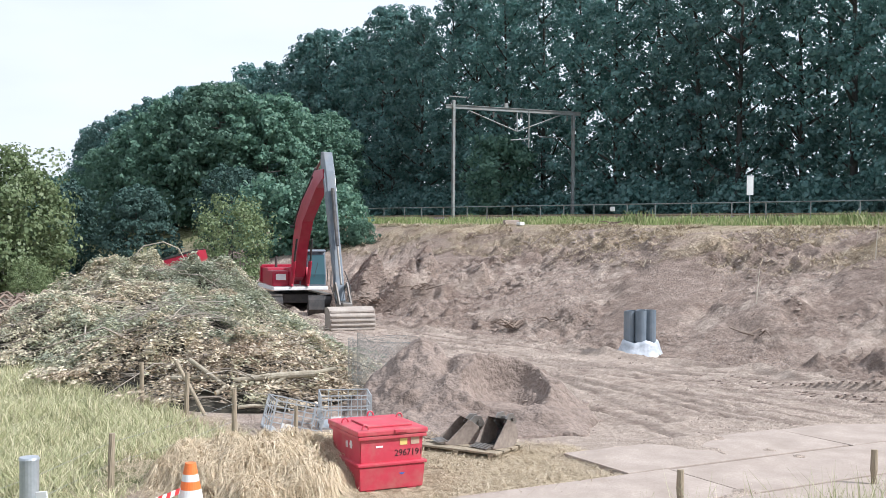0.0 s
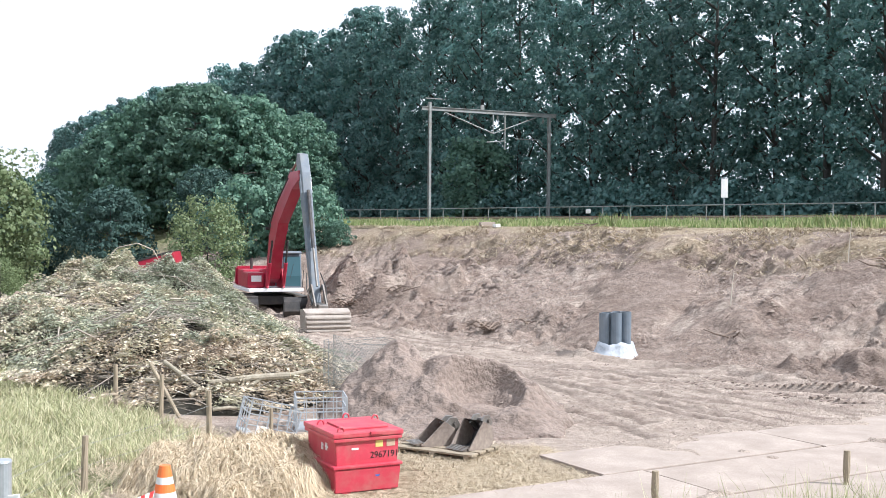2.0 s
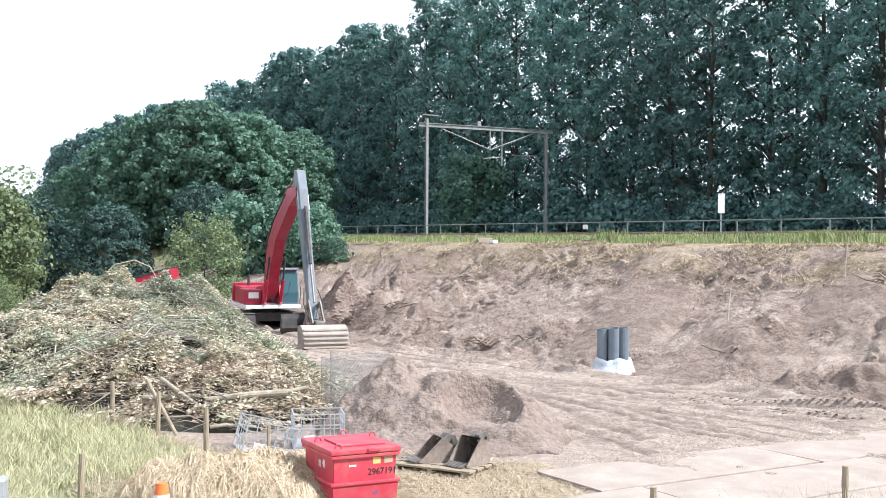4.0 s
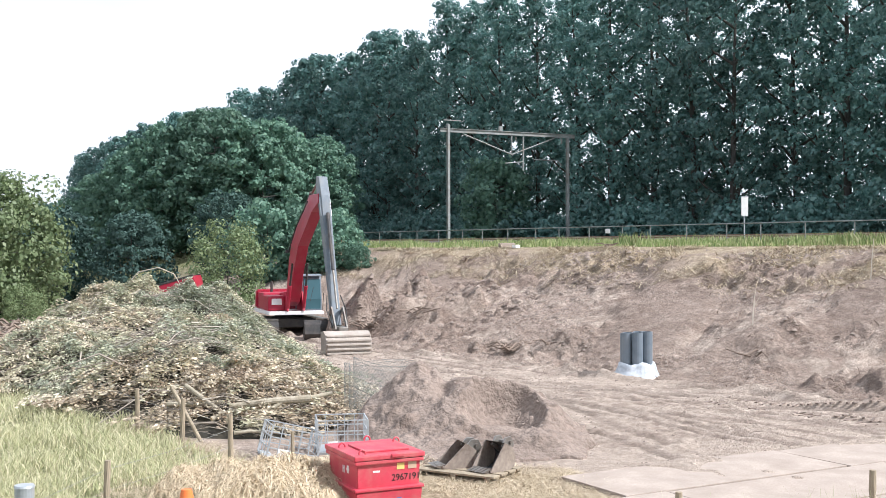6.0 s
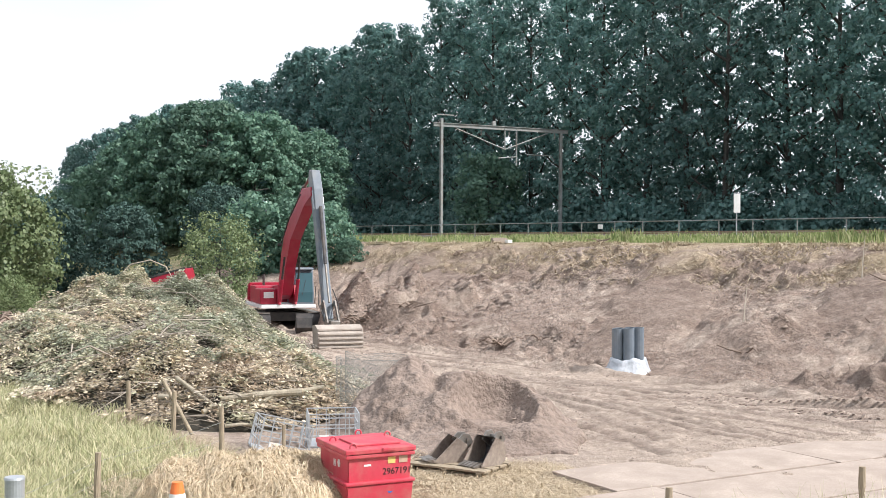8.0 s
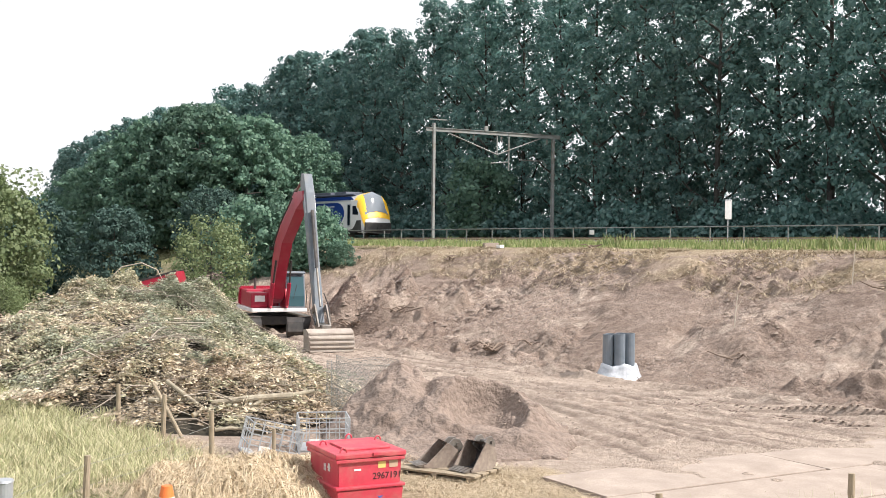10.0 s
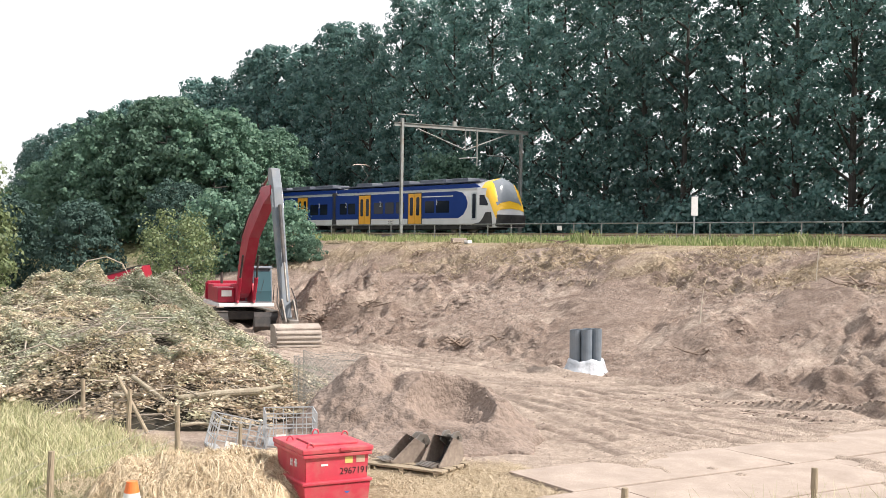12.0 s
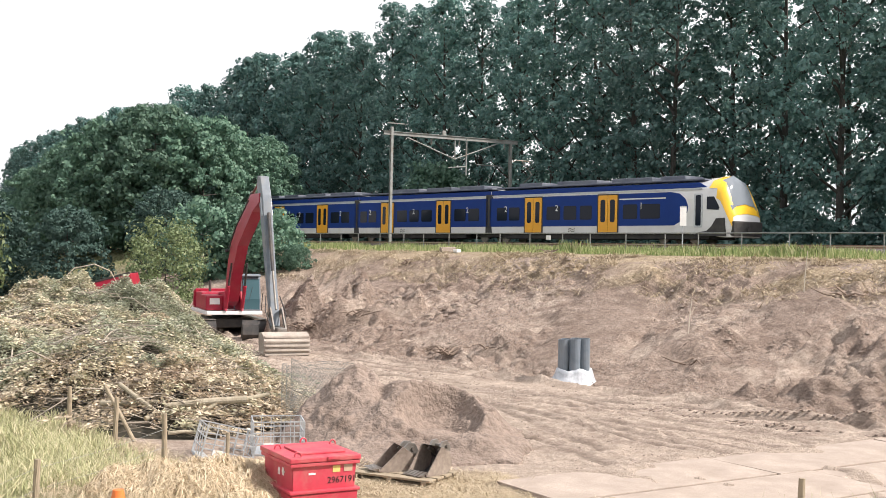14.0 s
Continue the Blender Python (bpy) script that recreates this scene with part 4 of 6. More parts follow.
def build_train():
    train = empty("train", Matrix(), "blue, white and yellow electric passenger train on the bank", "train")
    carriage(train, 0.0, 20.6, (9.9, 16.3), ((5.9, 7.4), (7.6, 8.7), (11.2, 12.2), (12.5, 13.6), (13.9, 15.1), (17.6, 18.6), (18.8, 19.8)), ((7.3, "1"), (14.2, "2"), (18.9, "2")), nose=True)
    carriage(train, -20.6, 15.4, (4.8, 11.4), ((1.0, 2.1), (2.4, 3.6), (6.1, 7.3), (7.6, 8.7), (9.0, 10.2), (12.8, 13.8), (14.0, 14.9)), ((2.2, "2"), (8.2, "2"), (13.6, "2")))
    carriage(train, -36.0, 15.4, (4.8, 11.4), ((1.0, 2.1), (2.4, 3.6), (6.1, 7.3), (7.6, 8.7), (9.0, 10.2), (12.8, 13.8), (14.0, 14.9)), ((2.2, "2"), (8.2, "2"), (13.6, "2")))
    carriage(train, -51.4, 20.6, (4.8, 11.4), ((1.0, 2.1), (2.4, 3.6), (6.1, 7.3), (7.6, 8.7), (9.0, 10.2), (12.8, 13.8), (14.0, 17.0)), ((2.2, "2"), (8.2, "2")))
    p = part("pantograph", tubed([(-19.2, 0, 3.7), (-18.0, 0, 4.5), (-19.0, 0, 5.45)], 0.035, 6), M_STEEL, train)
    part("collector_bow", tubed([(-19.0, -0.8, 5.38), (-19.0, -0.6, 5.48), (-19.0, 0.6, 5.48), (-19.0, 0.8, 5.38)], 0.04, 6), M_STEEL, p)
    return train


TRAIN = build_train()


# ---------------------------------------------------------------- trees
def grow(seed, height, radius, base, leaves, size, leaf_material, shape="poplar", clump=0.9, limbs=16):
    """Trunk with limbs, and a crown of leaf clumps, as two meshes."""
    r = np.random.RandomState(seed)
    bm = bmesh.new()
    bend = r.normal(size=2) * 0.02 * height
    stem = [Vector((bend[0] * (k / 6) ** 2, bend[1] * (k / 6) ** 2, height * 0.93 * k / 6)) for k in range(7)]
    tube(bm, stem, [height * 0.0115 * (1 - 0.85 * k / 6) for k in range(7)], 7)
    centres, weights = [], []

    def width(u):  # crown radius at a share of the crown's height
        if shape == "poplar":
            return radius * (0.45 + 0.55 * math.sin(math.pi * min(1, u * 0.9 + 0.12))) * (1 - 0.55 * max(0, u - 0.7) / 0.3)
        return radius * math.sqrt(max(0.02, 1 - (1.75 * u - 0.78) ** 2 * 0.98))
    for k in range(limbs):
        u = (k + 0.5) / limbs
        z = base + (height - base) * u
        a = k * 2.4 + r.rand()
        reach = width(u) * (0.65 + 0.45 * r.rand())
        rise = (0.9 if shape == "poplar" else 0.35) * reach
        z0 = max(base * 0.6, z - rise)
        t = min(1, z0 / (height * 0.93))
        o = Vector((bend[0] * t * t, bend[1] * t * t, z0))
        e = Vector((math.cos(a) * reach, math.sin(a) * reach, z))
        m = o.lerp(e, 0.5) + Vector((0, 0, -0.1 * reach))
        tube(bm, [o, m, e], [height * 0.0055, height * 0.0035, 0.015], 5, caps=False)
        for q in (0.55, 0.75, 0.92, 1.02):
            for _ in range(2):
                centres.append(np.array(o.lerp(e, q)) + r.normal(size=3) * clump * 0.55)
                weights.append(1)
    for _ in range(limbs * 8):
        u = r.rand()
        a, q = r.rand() * 2 * np.pi, width(u) * (0.5 + 0.55 * r.rand() ** 0.6)
        centres.append(np.array([math.cos(a) * q, math.sin(a) * q, base + (height - base) * u]))
        weights.append(0.8)
    centres = np.array(centres)
    pick = r.choice(len(centres), leaves, p=np.array(weights) / sum(weights))
    # leaves lie as shells over their clumps, facing out and up
    out = r.normal(size=(leaves, 3)) + np.array([0, 0, 0.45])
    axis_ = centres[pick] * np.array([1, 1, 0])
    out += 0.7 * axis_ / (np.linalg.norm(axis_, axis=1)[:, None] + 0.3)
    out /= np.linalg.norm(out, axis=1)[:, None]
    spread = clump * (0.5 + 0.65 * r.rand(len(centres)))[pick][:, None]
    pos = centres[pick] + out * spread * (0.55 + 0.5 * r.rand(leaves) ** 0.5)[:, None] * np.array([1, 1, 0.72])
    v, f = laid(pos, out + r.normal(size=(leaves, 3)) * 0.38, size, r)
    trunk = finish(bm, "trunk", M_BARK)
    return trunk, raw("crown", v, f, leaf_material)


def tree(meshes, x, y, z, turn, scale, label, group=""):
    t = empty("tree", Matrix.Translation((x, y, z)) @ Matrix.Rotation(turn, 4, "Z"), label, "tree", group)
    for name, me in zip(("trunk", "crown"), meshes):
        ob = new(name, me)
        ob.parent = t
        ob.scale = (scale, scale, scale)
    return t


def build_trees():
    r = random.Random(5)
    poplars = [grow(10 + k, 22.0 + k % 2, 3.8, 1.8, 12500, 0.29, M_LEAF, "poplar", 0.68, 30) for k in range(4)]
    distant = [grow(20 + k, 22.3, 4.5, 1.2, 9500, 0.42, M_LEAF, "poplar", 0.85, 30) for k in range(2)]
    for row, (n, step) in enumerate(((-13.5, 4.3), (-20.5, 8.0))):
        s = -46.0 + row * 2
        while s < (137 if row == 0 else 128):
            p = tr(s, n + r.uniform(-1.0, 1.0))
            k = (r.uniform(0.93, 1.07) if s < 40 else r.uniform(0.96, 1.04)) * np.interp(s, [-50, 30, 50, 64, 80, 100, 135], [1.06, 1.02, 0.96, 0.90, 0.85, 0.82, 0.72])
            tree(poplars[r.randrange(4)] if s < 40 else distant[r.randrange(2)], p.x, p.y, float(ground_z(p.x, p.y)) - 0.1, r.uniform(0, 6.28), k, "tall dark green poplar in a row behind the railway", "tree row behind the railway")
            s += step * r.uniform(0.8, 1.2) * (1.1 if row and s < 25 else 1)
    broad = [grow(40 + k, 15.4, 6.3, 0.8, 19000, 0.44, M_LEAF_BIG, "round", 0.95, 40) for k in range(2)]
    # the nearer trees wear painted shade, for the dark gap behind the heap
    dim = grow(44, 15.0, 6.2, 0.6, 11000, 0.5, M_LEAF_SHADED, "round", 1.0, 30)
    for x, y, k, turn in ((-21.0, 99, 0.72, 0.3), (-25.5, 100, 0.80, 1.9), (-30.0, 102, 0.75, 3.1), (-34.5, 106, 0.66, 4.4), (-17.0, 104, 0.64, 5.0), (-39.5, 110, 0.56, 0.9), (-44, 114, 0.42, 2.2), (-50, 122, 0.42, 0.9), (-59, 126, 0.4, 2.2), (-20.5, 84, 0.42, 2.0), (-27, 82, 0.45, 1.0), (-33.5, 84, 0.5, 0.2), (-38, 90, 0.55, 4.0), (-42, 84, 0.5, 3.0)):
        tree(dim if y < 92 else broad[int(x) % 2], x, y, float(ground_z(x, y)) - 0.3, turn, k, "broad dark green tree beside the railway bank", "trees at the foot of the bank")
    light = grow(60, 7.8, 3.3, 0.5, 18000, 0.22, M_LEAF_LIGHT, "round", 0.95, 22)
    tree(light, -27.2, 60, 0, 0.4, 1.02, "yellow-green leafy tree at the edge of the field", "light trees")
    tree(light, -31.5, 62, 0, 2.4, 1.05, "yellow-green leafy tree at the edge of the field", "light trees")
    small = grow(61, 4.4, 1.9, 0.2, 8500, 0.13, M_LEAF_LIGHT, "round", 0.55, 22)
    for x, y, z, k in ((-15.6, 64, 0.6, 1.12), (-24.5, 57, 0, 0.55), (-28.5, 56, 0, 0.6)):
        tree(small, x, y, z, x, k, "light green bushy young tree behind the branches", "bushes")
    shrub = grow(62, 4.2, 2.2, 0.1, 6000, 0.26, M_LEAF_BIG, "round", 0.7, 16)
    for x, y, k in ((-11.3, 75, 0.85), (-9.3, 73.2, 0.36), (-13.5, 78, 1.0), (-16.0, 77, 1.15)):
        tree(shrub, x, y, float(ground_z(x, y)) - 0.15, x * 2, k, "dark green shrub on the railway bank", "shrubs on the bank")
    pale = grow(63, 6.2, 2.3, 0.4, 5200, 0.3, M_LEAF_BIG, "round", 0.8, 16)
    low = grow(64, 3.0, 2.0, 0.05, 2600, 0.34, M_LEAF, "round", 0.75, 14)
    for k in range(44):
        p = tr(-44 + 2.4 * k + r.uniform(-1, 1), -10.8 + r.uniform(-1.2, 0.6))
        tree(low, p.x, p.y, 4.45, k * 1.7, r.uniform(0.65, 1.05), "dark undergrowth bush below the poplars", "undergrowth below the poplars")
    p = tr(17.0, -9.5)
    tree(pale, p.x, p.y, 4.6, 1.0, 1.15, "lighter green bush under the poplars behind the track", "bushes")


build_trees()


# ---------------------------------------------------------------- excavator
def build_excavator():
    """Faces the camera's side, arm out. Local x forward, y to the machine's left."""
    head = math.atan2(-0.922, 0.387)
    e = empty("excavator", Matrix.Translation((-10.85, 57.5, 0.0)) @ Matrix.Rotation(head, 4, "Z"), "red tracked excavator with grey stick and wide bucket lowered", "excavator")
    for side in (1, -1):
        loop = rounded(-2.1, 2.1, 0.02, 0.92, 0.45, 6)
        tr_ = part("track", slabbed(loop, 0.6, Matrix.Translation((0, side * 1.25, 0))), M_BLACK, e, "dusty black crawler track")
        shoe = finish(boxed((0.16, 0.62, 0.05)), "track_shoe", M_STEEL)
        for k in range(22):
            for z in (0.03, 0.93):
                ob = new("track_shoe", shoe)
                ob.parent = tr_
                ob.location = (-1.8 + k * 0.172, side * 1.25, z)
        for k in range(6):
            part("roller", tubed([(-1.5 + 0.6 * k, side * 1.6, 0.4), (-1.5 + 0.6 * k, side * 1.5, 0.4)], 0.2, 12), M_STEEL, tr_)
    part("undercarriage", boxed((2.6, 2.0, 0.45), pose(0, 0, 0.72), 0.06), M_BLACK, e)
    part("slew_ring", tubed([(0, 0, 0.9), (0, 0, 1.15)], 0.75, 24), M_BLACK, e)
    part("deck", boxed((4.3, 2.75, 0.18), pose(-0.35, 0, 1.24), 0.04), M_WHITE, e, "pale deck plate under the house")
    # counterweight with a rounded back
    bm = bmesh.new()
    outline = [(-1.9, -1.35), (-2.5, -1.3), (-2.85, -0.9), (-2.98, 0), (-2.85, 0.9), (-2.5, 1.3), (-1.9, 1.35)]
    lo = [bm.verts.new((x, y, 1.35)) for x, y in outline]
    hi = [bm.verts.new((x * 0.99, y * 0.97, 2.3)) for x, y in outline]
    bm.faces.new(lo)
    bm.faces.new(hi)
    for k in range(7):
        bm.faces.new((lo[k], lo[(k + 1) % 7], hi[(k + 1) % 7], hi[k]))
    bmesh.ops.recalc_face_normals(bm, faces=bm.faces[:])
    bmesh.ops.bevel(bm, geom=bm.edges[:], offset=0.07, segments=2, affect="EDGES")
    part("counterweight", bm, M_RED, e, "red rounded counterweight")
    part("engine_hood", boxed((1.5, 2.5, 0.85), pose(-1.15, 0, 1.76), 0.09), M_RED, e, "red engine hood")
    part("side_box", boxed((1.6, 0.85, 0.75), pose(0.55, -0.92, 1.72), 0.07), M_RED, e)
    part("exhaust", tubed([(-1.5, -0.6, 2.1), (-1.5, -0.6, 2.75)], 0.07, 10), M_BLACK, e)
    part("label_plate", boxed((0.03, 0.5, 0.3), pose(1.37, -0.92, 1.8)), M_WHITE, e)
    # cab
    outline = [(-0.35, 1.33), (1.38, 1.33), (1.42, 1.9), (1.22, 2.95), (1.05, 3.1), (-0.35, 3.1)]
    cab = part("cab", slabbed(outline, 0.98, Matrix.Translation((0, 0.88, 0)), 0.04), M_GREY, e, "grey operator cab with tinted glass")
    part("windscreen", slabbed([(1.40, 1.42), (1.445, 1.92), (1.26, 2.9), (1.22, 2.9), (1.40, 1.92), (1.36, 1.42)], 0.82, Matrix.Translation((0.012, 0.88, 0))), M_CAB_GLASS, cab)
    part("side_window", boxed((1.15, 0.02, 1.0), pose(0.45, 1.385, 2.35), 0.006), M_CAB_GLASS, cab)
    part("side_window", boxed((1.15, 0.02, 1.0), pose(0.45, 0.375, 2.35), 0.006), M_CAB_GLASS, cab)
    part("sun_visor", boxed((0.3, 0.98, 0.05), pose(1.25, 0.88, 3.1) @ pose(0, 0, 0, 0, 15, 0), 0.015), M_GREY, cab)
    part("seat", boxed((0.5, 0.5, 0.8), pose(0.3, 0.88, 1.85), 0.1), M_BLACK, cab)
    part("wiper", tubed([(1.47, 0.75, 1.8), (1.36, 0.95, 2.5)], 0.012, 4), M_BLACK, cab)
    part("handrail", tubed([(1.35, 1.42, 1.35), (1.42, 1.45, 2.2)], 0.02, 6), M_BLACK, cab)
    part("roof_guard", tubed([(-0.2, 0.6, 3.1), (-0.2, 0.6, 3.75)], 0.015, 5), M_BLACK, cab)
    # boom: two cheek plates joined in a box, bent
    boom = [(0.95, 1.55), (0.72, 2.0), (1.4, 3.9), (2.4, 5.2), (5.9, 6.9), (7.55, 6.9), (7.6, 6.5), (6.3, 6.1), (3.5, 4.55), (2.4, 3.2), (1.6, 1.8)]
    b = part("boom", slabbed(boom, 0.52, Matrix.Translation((0, -0.05, 0)), 0.03), M_RED, e, "red bent box-section boom")
    for y in (-0.45, 0.35):
        part("boom_bracket", slabbed([(0.4, 1.35), (0.5, 2.2), (1.5, 2.3), (1.9, 1.35)], 0.1, Matrix.Translation((0, y, 0)), 0.02), M_RED, e)
        part("boom_ram", tubed([(1.75, y * 1.0, 1.45), (2.3, y * 1.0, 2.6)], 0.09, 10), M_RED, e)
        part("ram_rod", tubed([(2.3, y * 1.0, 2.6), (2.75, y * 0.95, 3.7)], 0.05, 8), M_BLACK, e)
    part("stick_ram", tubed([(2.6, -0.05, 5.45), (5.3, -0.05, 7.0)], 0.13, 10), M_BLACK, b)
    part("ram_rod", tubed([(5.3, -0.05, 7.0), (7.0, -0.05, 7.65)], 0.065, 8), M_STEEL, b)
    part("hose", tubed([(5.6, 0.3, 6.6), (6.3, 0.42, 6.0), (6.9, 0.42, 6.1), (7.5, 0.3, 6.5)], 0.03, 6), M_BLACK, b)
    part("hose", tubed([(2.0, -0.42, 4.4), (3.6, -0.42, 5.5), (6.0, -0.42, 6.6)], 0.035, 6), M_BLACK, b)
    part("work_lamp", boxed((0.15, 0.2, 0.15), pose(1.75, -0.45, 4.3), 0.03), M_BLACK, b)
    part("work_lamp", boxed((0.15, 0.2, 0.15), pose(2.2, 0.4, 4.2), 0.03), M_BLACK, b)
    stick = [(6.95, 7.7), (7.45, 7.65), (7.95, 6.8), (8.95, 3.8), (9.95, 1.15), (9.7, 1.0), (9.3, 1.9), (7.4, 6.3), (6.85, 7.2)]
    st = part("stick", slabbed(stick, 0.40, Matrix.Translation((0, -0.05, 0)), 0.03), M_GREY, e, "blue-grey dipper stick")
    part("stick_seam", boxed((0.06, 0.5, 0.9), pose(7.9, -0.05, 6.3) @ pose(0, 0, 0, 0, -22, 0), 0.01), M_GALV, st)
    part("bucket_ram", tubed([(8.35, -0.05, 6.0), (9.25, -0.05, 3.5)], 0.08, 10), M_DARKSTEEL, st)
    part("ram_rod", tubed([(9.25, -0.05, 3.5), (9.95, -0.05, 1.85)], 0.045, 8), M_STEEL, st)
    for y in (-0.3, 0.2):
        part("link", slabbed([(9.4, 1.65), (9.95, 1.95), (10.05, 1.8), (9.5, 1.5)], 0.06, Matrix.Translation((0, y, 0))), M_STEEL, st)
        part("tipping_link", slabbed([(9.85, 1.9), (10.05, 1.9), (10.75, 1.05), (10.55, 1.0)], 0.06, Matrix.Translation((0, y, 0))), M_STEEL, st)
        part("hose", tubed([(9.4, y * 1.2, 2.4), (9.95, y * 1.7, 1.8), (10.5, y * 1.3, 1.1)], 0.025, 6), M_BLACK, st)
    # wide ditching bucket: curved shell with ribs, side cheeks and an edge
    prof = [(10.55, 0.92), (11.0, 0.98), (11.35, 0.86), (11.52, 0.62), (11.55, 0.34), (11.48, 0.04)]
    bm = bmesh.new()
    inner = [(x - 0.05, z - 0.03) for x, z in prof]
    slab(bm, prof + inner[::-1], 1.86, Matrix.Translation((0, 0.05, 0)))
    bk = part("bucket", bm, M_BUCKET, e, "wide dusty ditching bucket with ribbed back")
    for y in (-0.9, 1.0):
        part("cheek", slabbed(prof + [(10.6, 0.1)], 0.05, Matrix.Translation((0, y, 0))), M_BUCKET, bk)
    for k, (x, z) in enumerate(((11.40, 0.80), (11.52, 0.62), (11.56, 0.44), (11.55, 0.26), (11.52, 0.08))):
        part("rib", boxed((0.10, 1.9, 0.085), pose(x + 0.02, 0.05, z), 0.02), M_BUCKET, bk)
    part("hanger", boxed((1.2, 0.42, 0.26), pose(10.35, -0.02, 1.0), 0.05), M_STEEL, bk)
    return e


build_excavator()


def build_spare_hitch():
    """A dark digging bucket lying before the excavator."""
    t = empty("spare_bucket", pose(-9.25, 54.6, float(ground_z(-9.25, 54.6)) - 0.03, 0, 0, -75), "small black digging bucket lying on the soil", "excavator bucket")
    prof = [(0, 0.05), (0.75, 0.02), (1.0, 0.35), (0.85, 0.8), (0.45, 1.0), (0.3, 0.95), (0.6, 0.7), (0.7, 0.35), (0.6, 0.15), (0, 0.12)]
    part("shell", slabbed(prof, 0.75, None, 0.015), M_BLACK, t)
    for y in (-0.36, 0.36):
        part("cheek", slabbed([(0, 0.05), (0.75, 0.02), (1.0, 0.35), (0.85, 0.8), (0.45, 1.0)], 0.03, Matrix.Translation((0, y, 0))), M_BLACK, t)
    bm = slabbed([(-0.1, 0), (1.6, 0.06), (1.6, 0.12), (-0.1, 0.08)], 0.3, Matrix.Translation((-1.3, 0, 0.02)))
    part("beam", bm, M_BLACK, t)


build_spare_hitch()


def build_tipper():
    """A red tipping trailer half hidden by the branches."""
    t = empty("tipping_trailer", pose(-16.9, 58.5, 0.3, 0, -16, 4), "red tipping trailer body showing above the branch heap", "trailer")
    part("floor", boxed((3.4, 2.0, 0.1), pose(0, 0, 1.6), 0.02), M_RED, t)
    for y in (-1.0, 1.0):
        part("side_board", boxed((3.4, 0.06, 0.75), pose(0, y, 2.0), 0.02), M_RED, t)
        part("rim", boxed((3.45, 0.12, 0.1), pose(0, y, 2.4), 0.02), M_BLACK, t)
        for x in (-0.6, 0.6):
            part("wheel", tubed([(x, y * 1.1 - 0.15, 0.45), (x, y * 1.1 + 0.15, 0.45)], 0.45, 18), M_BLACK, t)
    for x in (-1.7, 1.7):
        part("end_board", boxed((0.06, 2.0, 0.75), pose(x, 0, 2.0), 0.02), M_RED, t)
    part("chassis", boxed((3.6, 0.8, 0.3), pose(0, 0, 0.9), 0.03), M_BLACK, t)
    part("axle_stand", boxed((1.6, 1.9, 0.7), pose(0, 0, 1.2), 0.03), M_BLACK, t)


build_tipper()


# ---------------------------------------------------------------- soil pile
def build_soil_pile():
    gx, gy = np.arange(-4.6, 3.0, 0.05), np.arange(22.4, 30.4, 0.05)
    x, y = np.meshgrid(gx, gy)
    p = soil_pile_z(x, y)
    z = np.where(p > 0.03, ground_z(x, y) + p, ground_z(x, y) - 0.25)
    w, h = len(gx), len(gy)
    i = (np.arange(h - 1)[:, None] * w + np.arange(w - 1)[None, :]).ravel()
    me = raw("earth_mound", np.stack([x.ravel(), y.ravel(), z.ravel()], 1), np.stack([i, i + 1, i + w + 1, i + w], 1), M_SOIL)
    me.polygons.foreach_set("use_smooth", [True] * len(me.polygons))
    tagged(new("earth_mound", me), "heap of dug brown soil with a steep crumbling crest", "soil pile")
    # loose crumbs of soil over the worked ground
    r = np.random.RandomState(3)
    n = 150000
    x, y = r.uniform(-8, 24, n), r.uniform(23, 62, n)
    s, nn = sn(x, y)
    pile = soil_pile_z(x, y)
    patch = vnoise(x, y, 1.7, 61) * 0.6 + vnoise(x, y, 0.6, 62) * 0.4
    share = np.where(nn < 24.2, 0.75, 0.10) * smooth(0.32, 0.62, patch) + 0.2 * (pile > 0.1) - 0.6 * fans(x, y)
    keep = (nn > 9.2) & (x > fence_x(y) + 3) & (r.rand(n) < share)
    x, y, pile = x[keep], y[keep], pile[keep]
    k = len(x)
    sz = ((0.018 + 0.075 * r.rand(k) ** 4) * np.interp(y, [22, 30, 40, 55], [0.5, 0.6, 1.0, 1.4]))[:, None, None]
    c = np.stack([x, y, ground_z(x, y) + np.maximum(pile, 0) - 0.25 * sz[:, 0, 0]], 1)
    octa = np.array([[1.3, 0, 0], [-1.3, 0, 0], [0, 1, 0], [0, -1, 0], [0.15, 0.1, 0.85], [0, 0, -0.6]])
    a = r.rand(k) * 6.283
    ca, sa = np.cos(a)[:, None], np.sin(a)[:, None]
    turned = np.stack([octa[None, :, 0] * ca - octa[None, :, 1] * sa, octa[None, :, 0] * sa + octa[None, :, 1] * ca, np.repeat(octa[None, :, 2], k, 0)], 2)
    v = (c[:, None, :] + turned * sz * (0.6 + 0.8 * r.rand(k, 6, 1))).reshape(-1, 3)
    tri = np.array([[0, 2, 4], [2, 1, 4], [1, 3, 4], [3, 0, 4]])
    me = raw("soil_clods", v, (np.arange(k)[:, None, None] * 6 + tri[None]).reshape(-1, 3), M_CLOD)
    tagged(new("soil_clods", me), "loose brown crumbs of soil strewn over the bank", "soil clods", kind="stuff")


build_soil_pile()


